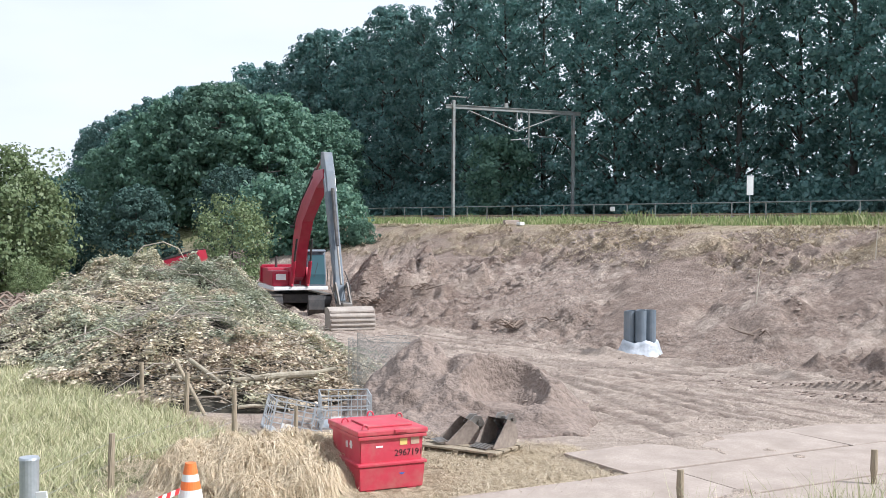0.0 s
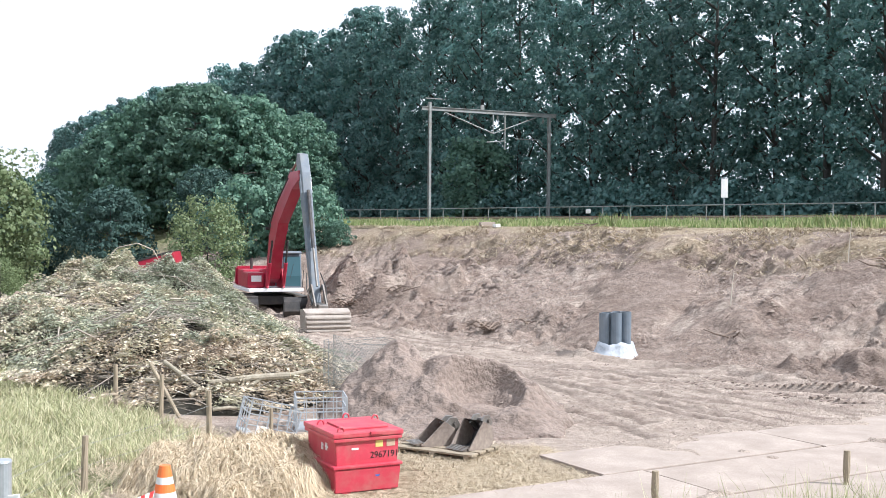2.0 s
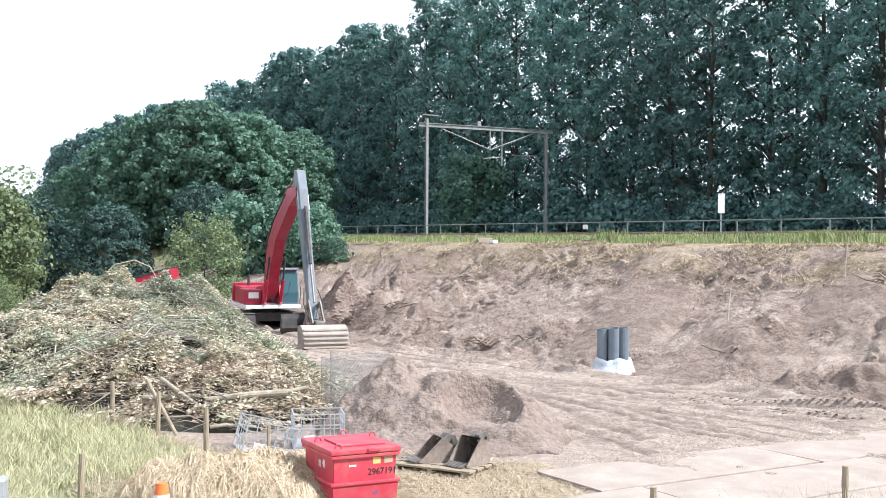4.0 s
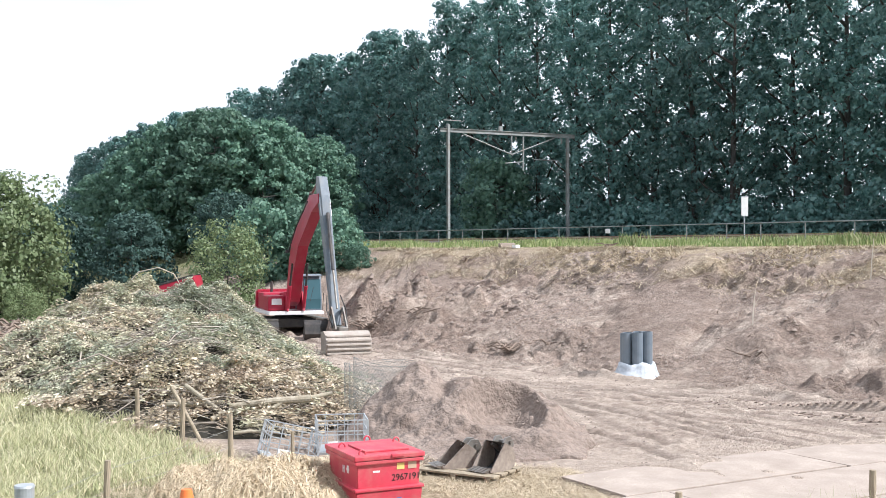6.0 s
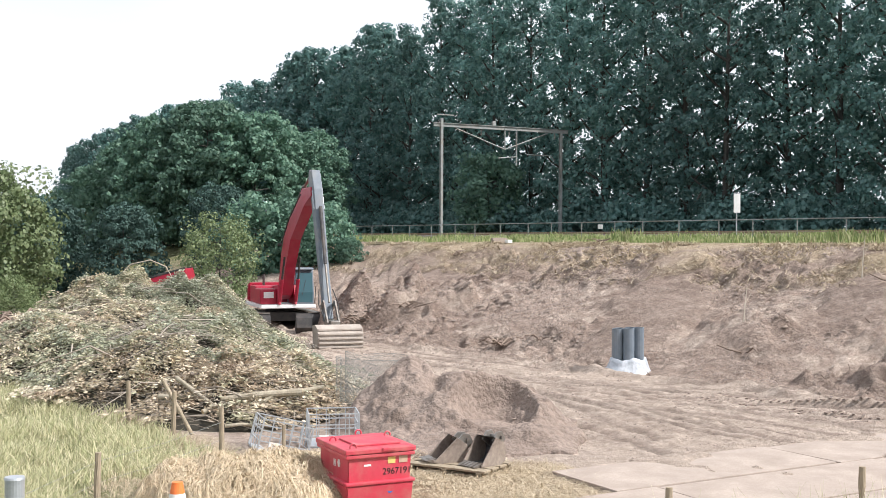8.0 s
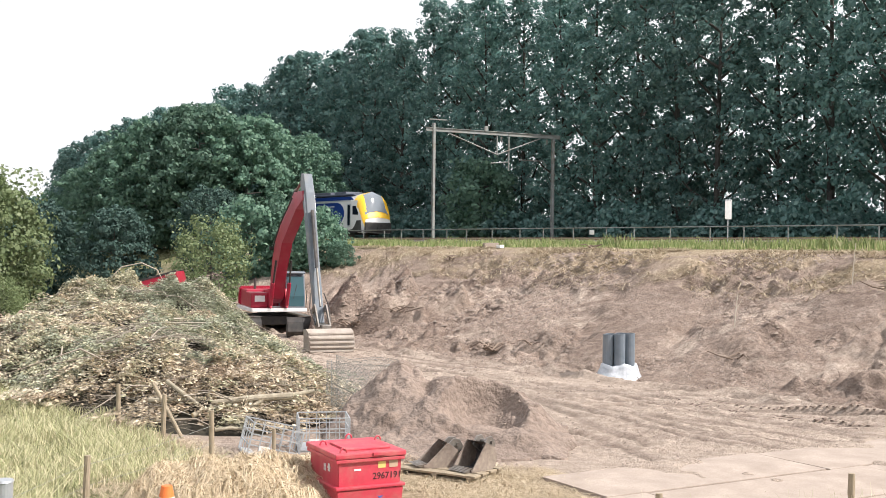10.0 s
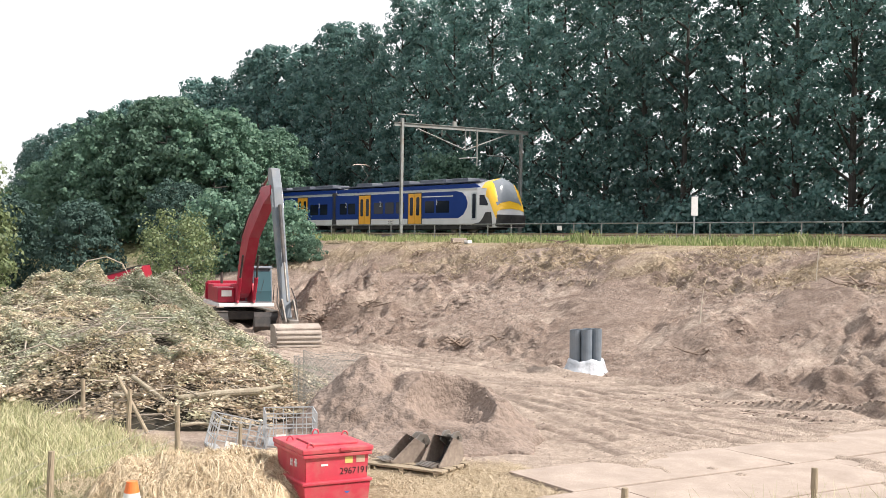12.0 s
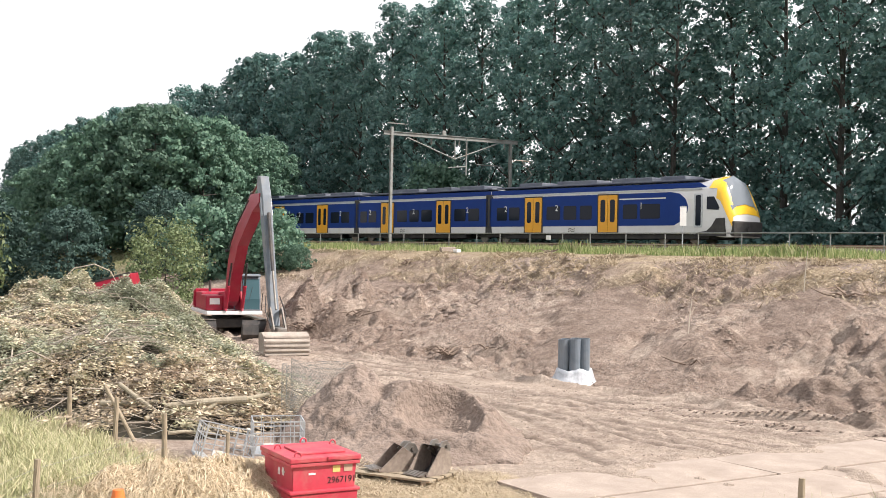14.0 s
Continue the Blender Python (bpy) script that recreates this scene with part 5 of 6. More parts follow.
# ---------------------------------------------------------------- branch heap
def heap_z(x, y):
    """Height of the branch heap."""
    parts_ = ((-13.8, 44.5, 5.0, 8.5, 2.55), (-9.4, 35.0, 3.9, 6.5, 1.8), (-6.6, 31.0, 2.9, 4.2, 1.25), (-6.3, 28.2, 2.5, 2.4, 0.55), (-20.0, 46.5, 4.2, 5.0, 0.95), (-9.6, 42.5, 2.4, 6.0, 0.6), (-14.2, 38.0, 3.4, 5.0, 1.7))
    top = np.zeros_like(np.asarray(x, float))
    for cx, cy, rx, ry, h in parts_:
        q = np.hypot((x - cx) / rx, (y - cy) / ry)
        top = np.maximum(top, h * np.maximum(0, 1 - q ** 2.2) ** 0.75)
    billow = 1 - np.abs(2 * vnoise(x, y, 2.1, 41) - 1)
    return top * (0.45 + 0.5 * billow + 0.35 * vnoise(x, y, 0.9, 45)) + 0.12 * np.minimum(top, 1) * vnoise(x, y, 0.5, 42)


def build_heap():
    r = np.random.RandomState(11)
    gx, gy = np.arange(-24, -3, 0.3), np.arange(26, 55, 0.3)
    x, y = np.meshgrid(gx, gy)
    # added dark sheet just below the leaves, standing in for shade in the gaps
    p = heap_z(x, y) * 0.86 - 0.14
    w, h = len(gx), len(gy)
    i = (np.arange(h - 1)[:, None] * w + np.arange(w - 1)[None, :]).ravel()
    shade_core = raw("shade_core", np.stack([x.ravel(), y.ravel(), p.ravel()], 1), np.stack([i, i + 1, i + w + 1, i + w], 1), M_PILE_SHADE)
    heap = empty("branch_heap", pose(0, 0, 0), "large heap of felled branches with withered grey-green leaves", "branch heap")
    ob = new("shade_core", shade_core)
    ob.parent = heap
    # leaves in bundles along twigs that lie on the heap
    n = 5600
    cx, cy = r.uniform(-24, -3, n * 3), r.uniform(26, 50, n * 3)
    hz = heap_z(cx, cy)
    keep = hz > 0.12
    cx, cy, hz = cx[keep][:n], cy[keep][:n], hz[keep][:n]
    n = len(cx)
    a = r.normal(size=n) * 0.7 + np.where(r.rand(n) < 0.5, 0.2, 2.9)
    ln = (0.5 + 1.5 * r.rand(n) ** 2) * np.where(r.rand(n) < 0.018, 2.2, 1)
    way = np.stack([np.cos(a), np.sin(a) * 0.8, r.normal(size=n) * 0.22], 1) * ln[:, None]
    mid = np.stack([cx, cy, hz + r.normal(size=n) * 0.07 + 0.03], 1)
    p0, p1 = mid - way / 2, mid + way / 2
    for p in (p0, p1):
        p[:, 2] = np.maximum(p[:, 2], 0.02) * 0.4 + 0.6 * np.clip(p[:, 2], heap_z(p[:, 0], p[:, 1]) - 0.1, heap_z(p[:, 0], p[:, 1]) + 0.25)
    bend = (p0 + p1) / 2 + np.stack([r.normal(size=n), r.normal(size=n), np.abs(r.normal(size=n))], 1) * 0.07 * ln[:, None]
    rad = (0.006 + 0.02 * r.rand(n) ** 4) * np.where(ln > 2.2, 2.4, 1)
    side = np.cross(way, [0, 0, 1.0])
    side /= np.linalg.norm(side, axis=1)[:, None] + 1e-6
    upv = np.cross(side, way)
    upv /= np.linalg.norm(upv, axis=1)[:, None] + 1e-6
    rings = []
    for q, k in ((p0, 1.0), (bend, 0.8), (p1, 0.4)):
        for ca in (0, 2.094, 4.189):
            rings.append(q + (side * math.cos(ca) + upv * math.sin(ca)) * (rad * k)[:, None])
    v = np.stack(rings, 1).reshape(-1, 3)
    base = np.arange(n)[:, None] * 9
    fs = []
    for lvl in (0, 3):
        for k in range(3):
            fs.append(base + np.array([[lvl + k, lvl + (k + 1) % 3, lvl + 3 + (k + 1) % 3, lvl + 3 + k]]))
    ob = new("brushwood", raw("brushwood", v, np.concatenate(fs, 0), M_TWIG))
    ob.parent = heap
    ob["kind"] = "stuff"
    # leafy sprays: each a bowed branch end with its leaves swept along it
    k, each = 2200, 96
    cx, cy = r.uniform(-24, -3, k * 3), r.uniform(26, 50, k * 3)
    hz = heap_z(cx, cy)
    keep = (hz > 0.15) & (vnoise(cx, cy, 1.7, 46) > 0.26) & (cx > -17.2 + 2.0 * vnoise(cx, cy, 1.5, 47) - 1.0)
    cx, cy, hz = cx[keep][:k], cy[keep][:k], hz[keep][:k]
    k = len(cx)
    a = 6.3 * vnoise(cx, cy, 4.5, 43) + r.normal(size=k) * 0.55
    ln, lift, turn = 0.6 + 1.2 * r.rand(k) ** 1.5, 0.03 + 0.36 * r.rand(k) ** 1.6, r.normal(size=k) * 0.5
    tone = np.clip(0.15 + 0.75 * vnoise(cx, cy, 5.0, 44) + 0.12 * (cy - 34) / 8 + r.normal(size=k) * 0.16, 0, 1)
    pick = np.repeat(np.arange(k), each)
    m = len(pick)
    u = r.rand(m) ** 0.8
    at_ = a[pick] + turn[pick] * u
    tx, ty = np.cos(at_), np.sin(at_)
    off = r.normal(size=m) * 0.11 * (0.5 + u)
    px, py = cx[pick] + tx * u * ln[pick] - ty * off, cy[pick] + ty * u * ln[pick] + tx * off
    pz = np.maximum(heap_z(px, py), hz[pick] * 0.6) + lift[pick] * np.sin(2.3 * u + 0.35) + r.normal(size=m) * 0.035
    way = np.stack([tx - ty * np.sign(off) * 0.55, ty + tx * np.sign(off) * 0.55, -0.35 * u], 1) + r.normal(size=(m, 3)) * 0.35
    way /= np.linalg.norm(way, axis=1)[:, None]
    wide = np.cross(way, r.normal(size=(m, 3)) * 0.6 + np.array([0, 0, 1.0]))
    wide /= np.linalg.norm(wide, axis=1)[:, None] + 1e-6
    size = (0.08 + 0.09 * r.rand(m))[:, None]
    c = np.stack([px, py, pz], 1)
    v = np.stack([c - way * size / 2, c + wide * size * 0.2, c + way * size / 2, c - wide * size * 0.2], 1).reshape(-1, 3)
    me = raw("foliage", v, np.arange(m)[:, None] * 4 + np.array([[0, 1, 2, 3]]), M_WITHERED)
    me.attributes.new("tone", "FLOAT", "POINT").data.foreach_set("value", np.repeat(np.clip(tone[pick] + r.normal(size=m) * 0.05, 0, 1), 4).astype(np.float32))
    ob = new("foliage", me)
    ob.parent = heap
    ob["kind"] = "stuff"
    arch = tubed([(-17.2, 50, 1.6), (-16.64, 50, 2.95), (-16.21, 50, 3.4), (-15.31, 50, 3.6), (-14.6, 50, 3.3), (-14.1, 50, 2.4)], [0.035, 0.032, 0.03, 0.028, 0.022, 0.015], 6)
    part("arched_branch", arch, M_TWIG, heap)
    q = random.Random(9)
    for k in range(46):
        x0, y0 = q.uniform(-17.5, -8), q.uniform(39, 50)
        z0, a, l = float(heap_z(np.array(x0), np.array(y0))), q.uniform(0, 6.28), q.uniform(0.4, 1.0)
        dx, dy = math.cos(a) * l, math.sin(a) * l
        part("loose_branch", tubed([(x0, y0, z0 - 0.1), (x0 + dx * 0.4, y0 + dy * 0.4, z0 + 0.3 * l), (x0 + dx * 0.8, y0 + dy * 0.8, z0 + 0.38 * l), (x0 + dx * 1.2, y0 + dy * 1.2, z0 + 0.2 * l)], [0.014, 0.012, 0.009, 0.005], 4), M_TWIG, heap)


def log(points, radius, label="pale felled log lying before the branch heap", name="log"):
    radii = [radius * (1 - 0.25 * k / (len(points) - 1)) for k in range(len(points))]
    p = Vector(points[0])
    t = part(name, tubed([Vector(q) - p for q in points], radii, 10), M_LOG, at=Matrix.Translation(p), smooth=False)
    tagged(t, label, "log", "felled logs")
    for a, b, rr in ((points[0], points[1], radii[0]), (points[-1], points[-2], radii[-1])):
        a, b = Vector(a), Vector(b)
        w = (a - b).normalized()
        part("cut_face", tubed([a - p, a - p + w * 0.006], rr * 0.93, 10), M_LOGEND, t, "pale sawn end")


build_heap()


def build_logs():
    log([(-4.64, 27.4, 0.78), (-5.51, 27.2, 0.74), (-6.54, 27.0, 0.63)], 0.093)
    log([(-4.32, 28.6, 0.75), (-5.37, 27.2, 0.68), (-6.2, 26.6, 0.1)], 0.056)
    log([(-7.78, 27.6, 1.05), (-7.11, 27.2, 0.7), (-6.4, 26.6, 0.39)], 0.060)
    log([(-8.23, 27.6, 0.59), (-7.51, 27.4, 0.61), (-6.73, 27.2, 0.71)], 0.066)
    log([(-7.39, 28.0, 0.87), (-6.3, 27.6, 0.67), (-5.49, 27.8, 0.73)], 0.060)
    log([(-6.19, 26.0, 0.15), (-5.87, 26.05, 0.19), (-5.15, 26.1, 0.15)], 0.047)
    log([(-4.54, 27.2, 0.21), (-4.05, 27.6, 0.2), (-3.4, 28.0, 0.26)], 0.033, "thin bare branch lying before the branch heap")
    log([(-6.88, 26.6, 0.38), (-6.43, 27.0, 0.54), (-5.72, 26.9, 0.36)], 0.066)


def build_fence():
    """Weathered posts with two wires at the field's edge."""
    posts = ((-21.5, 45.5, 1.0), (-17.88, 40.16, 1.0), (-12.43, 32.28, 1.0), (-8.78, 27.0, 1.05), (-7.18, 25.19, 1.05), (-5.43, 22.52, 1.1), (-6.48, 18.3, 0.95))
    for k, (x, y, h) in enumerate(posts):
        z = float(ground_z(x, y))
        bm = tubed([(0, 0, -0.2), (0.01 * (-1) ** k, 0, h * 0.5), (0.02 * (-1) ** k, 0.01, h)], [0.06, 0.055, 0.05], 9)
        tagged(part("fence_post", bm, M_WOOD, at=pose(x, y, z)), "weathered round wooden fence post in the grass", "fence post", "posts of the field fence")
    lean = tubed([(-7.78, 26.4, 1.16), (-7.31, 26.1, 0.51), (-6.8, 25.6, -0.1)], [0.045, 0.045, 0.045], 8)
    tagged(part("leaning_post", lean, M_WOOD), "broken wooden post leaning against the branches", "fence post")
    for x, y, z0, h in ((-4.35, 23.4, 0.0, 0.62),):
        tagged(part("fence_post", tubed([(0, 0, -0.2), (0, 0, h)], 0.04, 8), M_WOOD, at=pose(x, y, z0)), "short wooden stake in the straw", "fence post", "posts of the field fence")
    for a, b in (((-5.43, 22.52), (-6.48, 18.3)), ((-6.48, 18.3), (-7.0, 14.0)), ((-8.78, 27.0), (-12.43, 32.28)), ((-12.43, 32.28), (-17.88, 40.16)), ((-7.18, 25.19), (-8.78, 27.0))):
        for h in (0.45, 0.8):
            m = ((a[0] + b[0]) / 2, (a[1] + b[1]) / 2)
            w = part("fence_wire", tubed([(*a, float(ground_z(*a)) + h), (*m, float(ground_z(*m)) * 0.5 + h - 0.05), (*b, float(ground_z(*b)) + h)], 0.0035, 4), M_GANTRY)
            tagged(w, "thin sagging fence wire", "fence wire", "wires of the field fence")
    for x, y, top in ((2.76, 18.0, 0.58), (6.23, 19.5, 0.66)):
        bm = tubed([(0, 0, -0.3), (0, 0, top * 0.5), (0.005, 0, top)], [0.065, 0.062, 0.055], 10)
        tagged(part("fence_post", bm, M_WOOD, at=pose(x, y, 0)), "grey weathered round fence post beside the plates", "fence post", "posts of the near fence")


def build_tank():
    """Red steel tank container with a lid, lifting eyes and a waist rib. Local x along the lettered face."""
    turn = radians(29)
    t = empty("tank_container", Matrix.Translation((-2.37, 18.5, -0.04)) @ Matrix.Rotation(turn, 4, "Z"), "red steel lidded tank container standing on straw", "container")
    L, D, Hh = 1.08, 1.24, 1.0

    def frustum(x0, x1, y0, y1, z0, z1, grow_, bev=0.012):
        bm = bmesh.new()
        lo = [bm.verts.new((x, y, z0)) for x, y in ((x0, y0), (x1, y0), (x1, y1), (x0, y1))]
        hi = [bm.verts.new((x, y, z1)) for x, y in ((x0 - grow_, y0 - grow_), (x1 + grow_, y0 - grow_), (x1 + grow_, y1 + grow_), (x0 - grow_, y1 + grow_))]
        bm.faces.new(lo[::-1])
        bm.faces.new(hi)
        for k in range(4):
            bm.faces.new((lo[k], lo[(k + 1) % 4], hi[(k + 1) % 4], hi[k]))
        bmesh.ops.bevel(bm, geom=bm.edges[:], offset=bev, segments=2, affect="EDGES")
        return bm
    part("body", frustum(0.02, L - 0.02, 0.02, D - 0.02, 0.07, 0.88, 0.035), M_RED_TANK, t)
    part("lower_pan", frustum(-0.01, L + 0.01, -0.01, D + 0.01, 0.05, 0.42, 0.03), M_RED_TANK, t)
    part("waist_rib", boxed((L + 0.13, D + 0.13, 0.05), pose(L / 2, D / 2, 0.45), 0.015), M_RED_TANK, t)
    part("rim", boxed((L + 0.12, D + 0.12, 0.06), pose(L / 2, D / 2, 0.87), 0.015), M_RED_TANK, t)
    lid = part("lid", boxed((L + 0.15, D + 0.15, 0.08), pose(L / 2, D / 2, 0.945), 0.02), M_RED_TANK, t)
    part("hatch", boxed((L * 0.72, D * 0.62, 0.03), pose(L * 0.55, D * 0.45, 1.0), 0.01), M_RED_TANK, lid)
    part("hasp", boxed((0.22, 0.08, 0.05), pose(L * 0.62, -0.06, 0.96), 0.01), M_RED_TANK, lid)
    for x, y in ((0.08, 0.0), (0.03, D * 0.62), (L * 0.62, D), (L - 0.02, D * 0.72)):
        pts = [(x + 0.055 * math.cos(q), y, 1.0 + 0.07 * math.sin(q)) for q in [math.pi * k / 8 for k in range(9)]]
        part("lifting_eye", tubed(pts, 0.014, 6), M_RED_TANK, lid)
    for x in (0.18, L - 0.18):
        part("skid", boxed((0.16, D, 0.08), pose(x, D / 2, 0.03), 0.01), M_RED_TANK, t)
    front = lambda x, z, out=-0.055: Matrix.Translation((x, out, z)) @ pose(0, 0, 0, 90 + 2.5)
    lettered("2967191", 0.145, "number", M_INK, t, front(L * 0.78, 0.60, -0.006))
    part("sticker", boxed((0.13, 0.004, 0.10), pose(L * 0.69, -0.013, 0.775)), M_STICKER, t)
    part("sticker", boxed((0.15, 0.004, 0.12), pose(L * 0.88, -0.014, 0.785)), M_TAN, t)
    part("sticker", boxed((0.12, 0.004, 0.03), pose(L * 0.30, -0.010, 0.72)), M_WHITE, t)
    part("round_sticker", tubed([(L * 0.66, -0.026, 0.32), (L * 0.66, -0.030, 0.32)], 0.055, 16), M_BLUE_STICKER, t)
    for marks in (((0.36, 0.72, 0.03, 0.12), (0.40, 0.72, 0.03, 0.12), (0.38, 0.72, 0.12, 0.03)), ((0.54, 0.70, 0.03, 0.11), (0.59, 0.70, 0.03, 0.11), (0.565, 0.72, 0.09, 0.02))):
        bm = bmesh.new()
        for k, (y, z, w, h) in enumerate(marks):
            box(bm, (0.004, w, h), pose(-0.016 - 0.002 * (k % 2), y, z))
        part("emblem", bm, M_WHITE, t)
    t.scale = (1.03, 1.03, 1.07)


def build_cage(x, y, turn, tilt, lean=0):
    """An open wire cage of square tube, without its vessel."""
    c = empty("wire_cage", pose(x, y, float(ground_z(x, y)) + 0.02, tilt, lean, turn), "galvanised wire cage of a liquid container lying empty", "wire cage", "wire cages")
    w, d, h = 1.08, 0.95, 0.7
    for px in (0, w):
        for py in (0, d):
            part("corner_post", boxed((0.035, 0.035, h), pose(px, py, h / 2)), M_GALV, c)
    for z in (0.02, 0.24, 0.47, h):
        for py in (0, d):
            part("bar", boxed((w, 0.022, 0.022), pose(w / 2, py, z)), M_GALV, c)
        for px in (0, w):
            part("bar", boxed((0.022, d, 0.022), pose(px, d / 2, z)), M_GALV, c)
    for k in range(1, 5):
        for py in (-0.012, d + 0.012):
            part("upright", boxed((0.018, 0.018, h), pose(w * k / 5, py, h / 2)), M_GALV, c)
    for k in range(1, 4):
        for px in (-0.012, w + 0.012):
            part("upright", boxed((0.018, 0.018, h), pose(px, d * k / 4, h / 2)), M_GALV, c)
    part("label_plate", boxed((0.22, 0.008, 0.2), pose(w * 0.3, -0.026, 0.16)), M_WHITE, c)
    part("pallet", boxed((w, d, 0.08), pose(w / 2, d / 2, 0.0), 0.02), M_GALV, c)


def bucket_shape(w, name, m, label, shell, cheek_label):
    t = empty(name, m, label, "excavator bucket", "loose buckets")
    prof = [(0, 0), (0.5, 0.0), (0.66, 0.1), (0.7, 0.26), (0.6, 0.42), (0.36, 0.5)]
    inner = [(x * 0.95 - 0.01, z * 0.93 + 0.04) for x, z in prof]
    part("shell", slabbed(prof + inner[::-1], w, None, 0.006), shell, t)
    for y in (-w / 2, w / 2):
        part("cheek", slabbed(prof, 0.03, Matrix.Translation((0, y, 0)), 0.006), M_RUST, t, cheek_label)
    for k in range(5):
        part("tooth", slabbed([(-0.16, 0.0), (0.06, -0.02), (0.06, 0.07)], 0.07, Matrix.Translation((0, -w / 2 + 0.06 + k * (w - 0.12) / 4, 0))), M_STEEL, t)
    for y in (-0.13, 0.13):
        part("ear", slabbed([(0.4, 0.43), (0.66, 0.3), (0.76, 0.48), (0.64, 0.6), (0.5, 0.58)], 0.04, Matrix.Translation((0, y, 0)), 0.006), M_STEEL, t)
    part("pin", tubed([(0.62, -0.2, 0.5), (0.62, 0.2, 0.5)], 0.035, 10), M_STEEL, t)
    t.scale = (1.0, 1.0, 1.12)
    return t


def build_netting():
    """A loose coil of fine wire netting standing on edge behind the cages."""
    t = empty("wire_netting", pose(-3.05, 28.6, float(ground_z(-3.05, 28.6))), "loose coil of fine grey wire netting standing on edge", "wire netting")
    bm = bmesh.new()
    turns, high, step = 2.4, 1.5, 0.085
    n = int(turns * 2 * math.pi * 0.85 / step)

    def at(u, v):
        a = 2.6 + turns * 2 * math.pi * u
        rr = (1.0 - 0.3 * u) * (1 + 0.06 * math.sin(3 * a))
        return Vector((rr * math.cos(a) * 0.95, rr * math.sin(a) * 0.6, v * high * (1 - 0.12 * math.sin(a * 1.5) * u)))
    for k in range(0, n - 1):
        for q in range(0, 14):
            a, b, c = at(k / n, q / 14), at((k + 1) / n, (q + 1) / 14), at(max(k - 1, 0) / n, (q + 1) / 14)
            for e in (b, c):
                tube(bm, [a, e], 0.002, 3, caps=False)
    part("mesh", bm, M_GANTRY, t)
    part("rim_wire", tubed([at(k / n, 1.0) for k in range(n)], 0.004, 4), M_GANTRY, t)
    part("rim_wire", tubed([at(k / n, 0.01) for k in range(n)], 0.004, 4), M_GANTRY, t)
    part("edge_wire", tubed([at(0, 0), at(0, 1)], 0.007, 4), M_GALV, t)


def build_buckets():
    z = float(ground_z(-0.8, 22.4))
    p = empty("timber_pallet", pose(-0.65, 22.15, z, 0, 0, -28), "low wooden pallet under the loose buckets", "pallet")
    for k in range(4):
        part("board", boxed((1.75, 0.26, 0.04), pose(0, -0.48 + 0.32 * k, 0.12), 0.006), M_WOOD, p)
    for x in (-0.75, 0, 0.75):
        part("bearer", boxed((0.1, 1.25, 0.1), pose(x, 0, 0.05), 0.006), M_WOOD, p)
    bucket_shape(0.5, "digging_bucket", pose(-1.25, 22.15, z + 0.16, 0, 14, 22), "worn rusty digging bucket lying on a pallet", M_RUST, "")
    bucket_shape(0.5, "digging_bucket", pose(-0.42, 21.72, z + 0.15, 0, 6, 48), "dark digging bucket with pale worn cheeks on a pallet", M_DARKSTEEL, "dusty pale cheek plate")


def build_pipes():
    z = float(ground_z(4.58, 39.0)) - 0.04
    t = empty("pipe_bundle", pose(4.58, 39.0, z, 0, 0, 10), "upright bundle of blue-grey plastic pipes wrapped in foil", "pipes")
    for k, (x, y) in enumerate(((-0.40, -0.05), (-0.05, -0.22), (0.34, -0.05), (-0.22, 0.25), (0.16, 0.28))):
        bm = bmesh.new()
        r0, r1, hh = 0.19, 0.165, 1.58 + 0.02 * (k % 3)
        segs = 20
        rings = []
        for rr, zz in ((r0, 0.0), (r0, hh), (r1, hh), (r1, 0.0)):
            rings.append([bm.verts.new((x + rr * math.cos(2 * math.pi * q / segs), y + rr * math.sin(2 * math.pi * q / segs), zz)) for q in range(segs)])
        for i in range(4):
            a, b = rings[i], rings[(i + 1) % 4]
            for q in range(segs):
                bm.faces.new((a[q], a[(q + 1) % segs], b[(q + 1) % segs], b[q]))
        bmesh.ops.recalc_face_normals(bm, faces=bm.faces[:])
        part("pipe", bm, M_PIPE, t, smooth=False)
    bm = bmesh.new()
    segs, rings, rr = 36, [], np.random.RandomState(4)
    for rad, zz in ((0.83, 0.0), (0.74, 0.10), (0.66, 0.26), (0.61, 0.42), (0.58, 0.55), (0.5, 0.57)):
        ring_ = []
        for q in range(segs):
            a = 2 * math.pi * q / segs
            k = rad * (1 + 0.035 * math.sin(9 * a + 6 * zz) + 0.03 * math.sin(5 * a) + rr.uniform(-0.015, 0.015)) * (1 + 0.1 * math.cos(a * 2)) * (1 + (0.28 * max(0, math.cos(a - 3.3)) ** 3 if zz < 0.2 else 0))
            ring_.append(bm.verts.new((k * math.cos(a) * 0.98, k * math.sin(a) * 0.8, zz + (0.05 * math.sin(4 * a + 1) + rr.uniform(-0.015, 0.015) if zz > 0.3 else 0))))
        rings.append(ring_)
    for a, b in zip(rings, rings[1:]):
        for q in range(segs):
            bm.faces.new((a[q], a[(q + 1) % segs], b[(q + 1) % segs], b[q]))
    bmesh.ops.recalc_face_normals(bm, faces=bm.faces[:])
    part("foil", bm, M_WRAP, t, "crumpled white plastic foil round the foot", smooth=True)


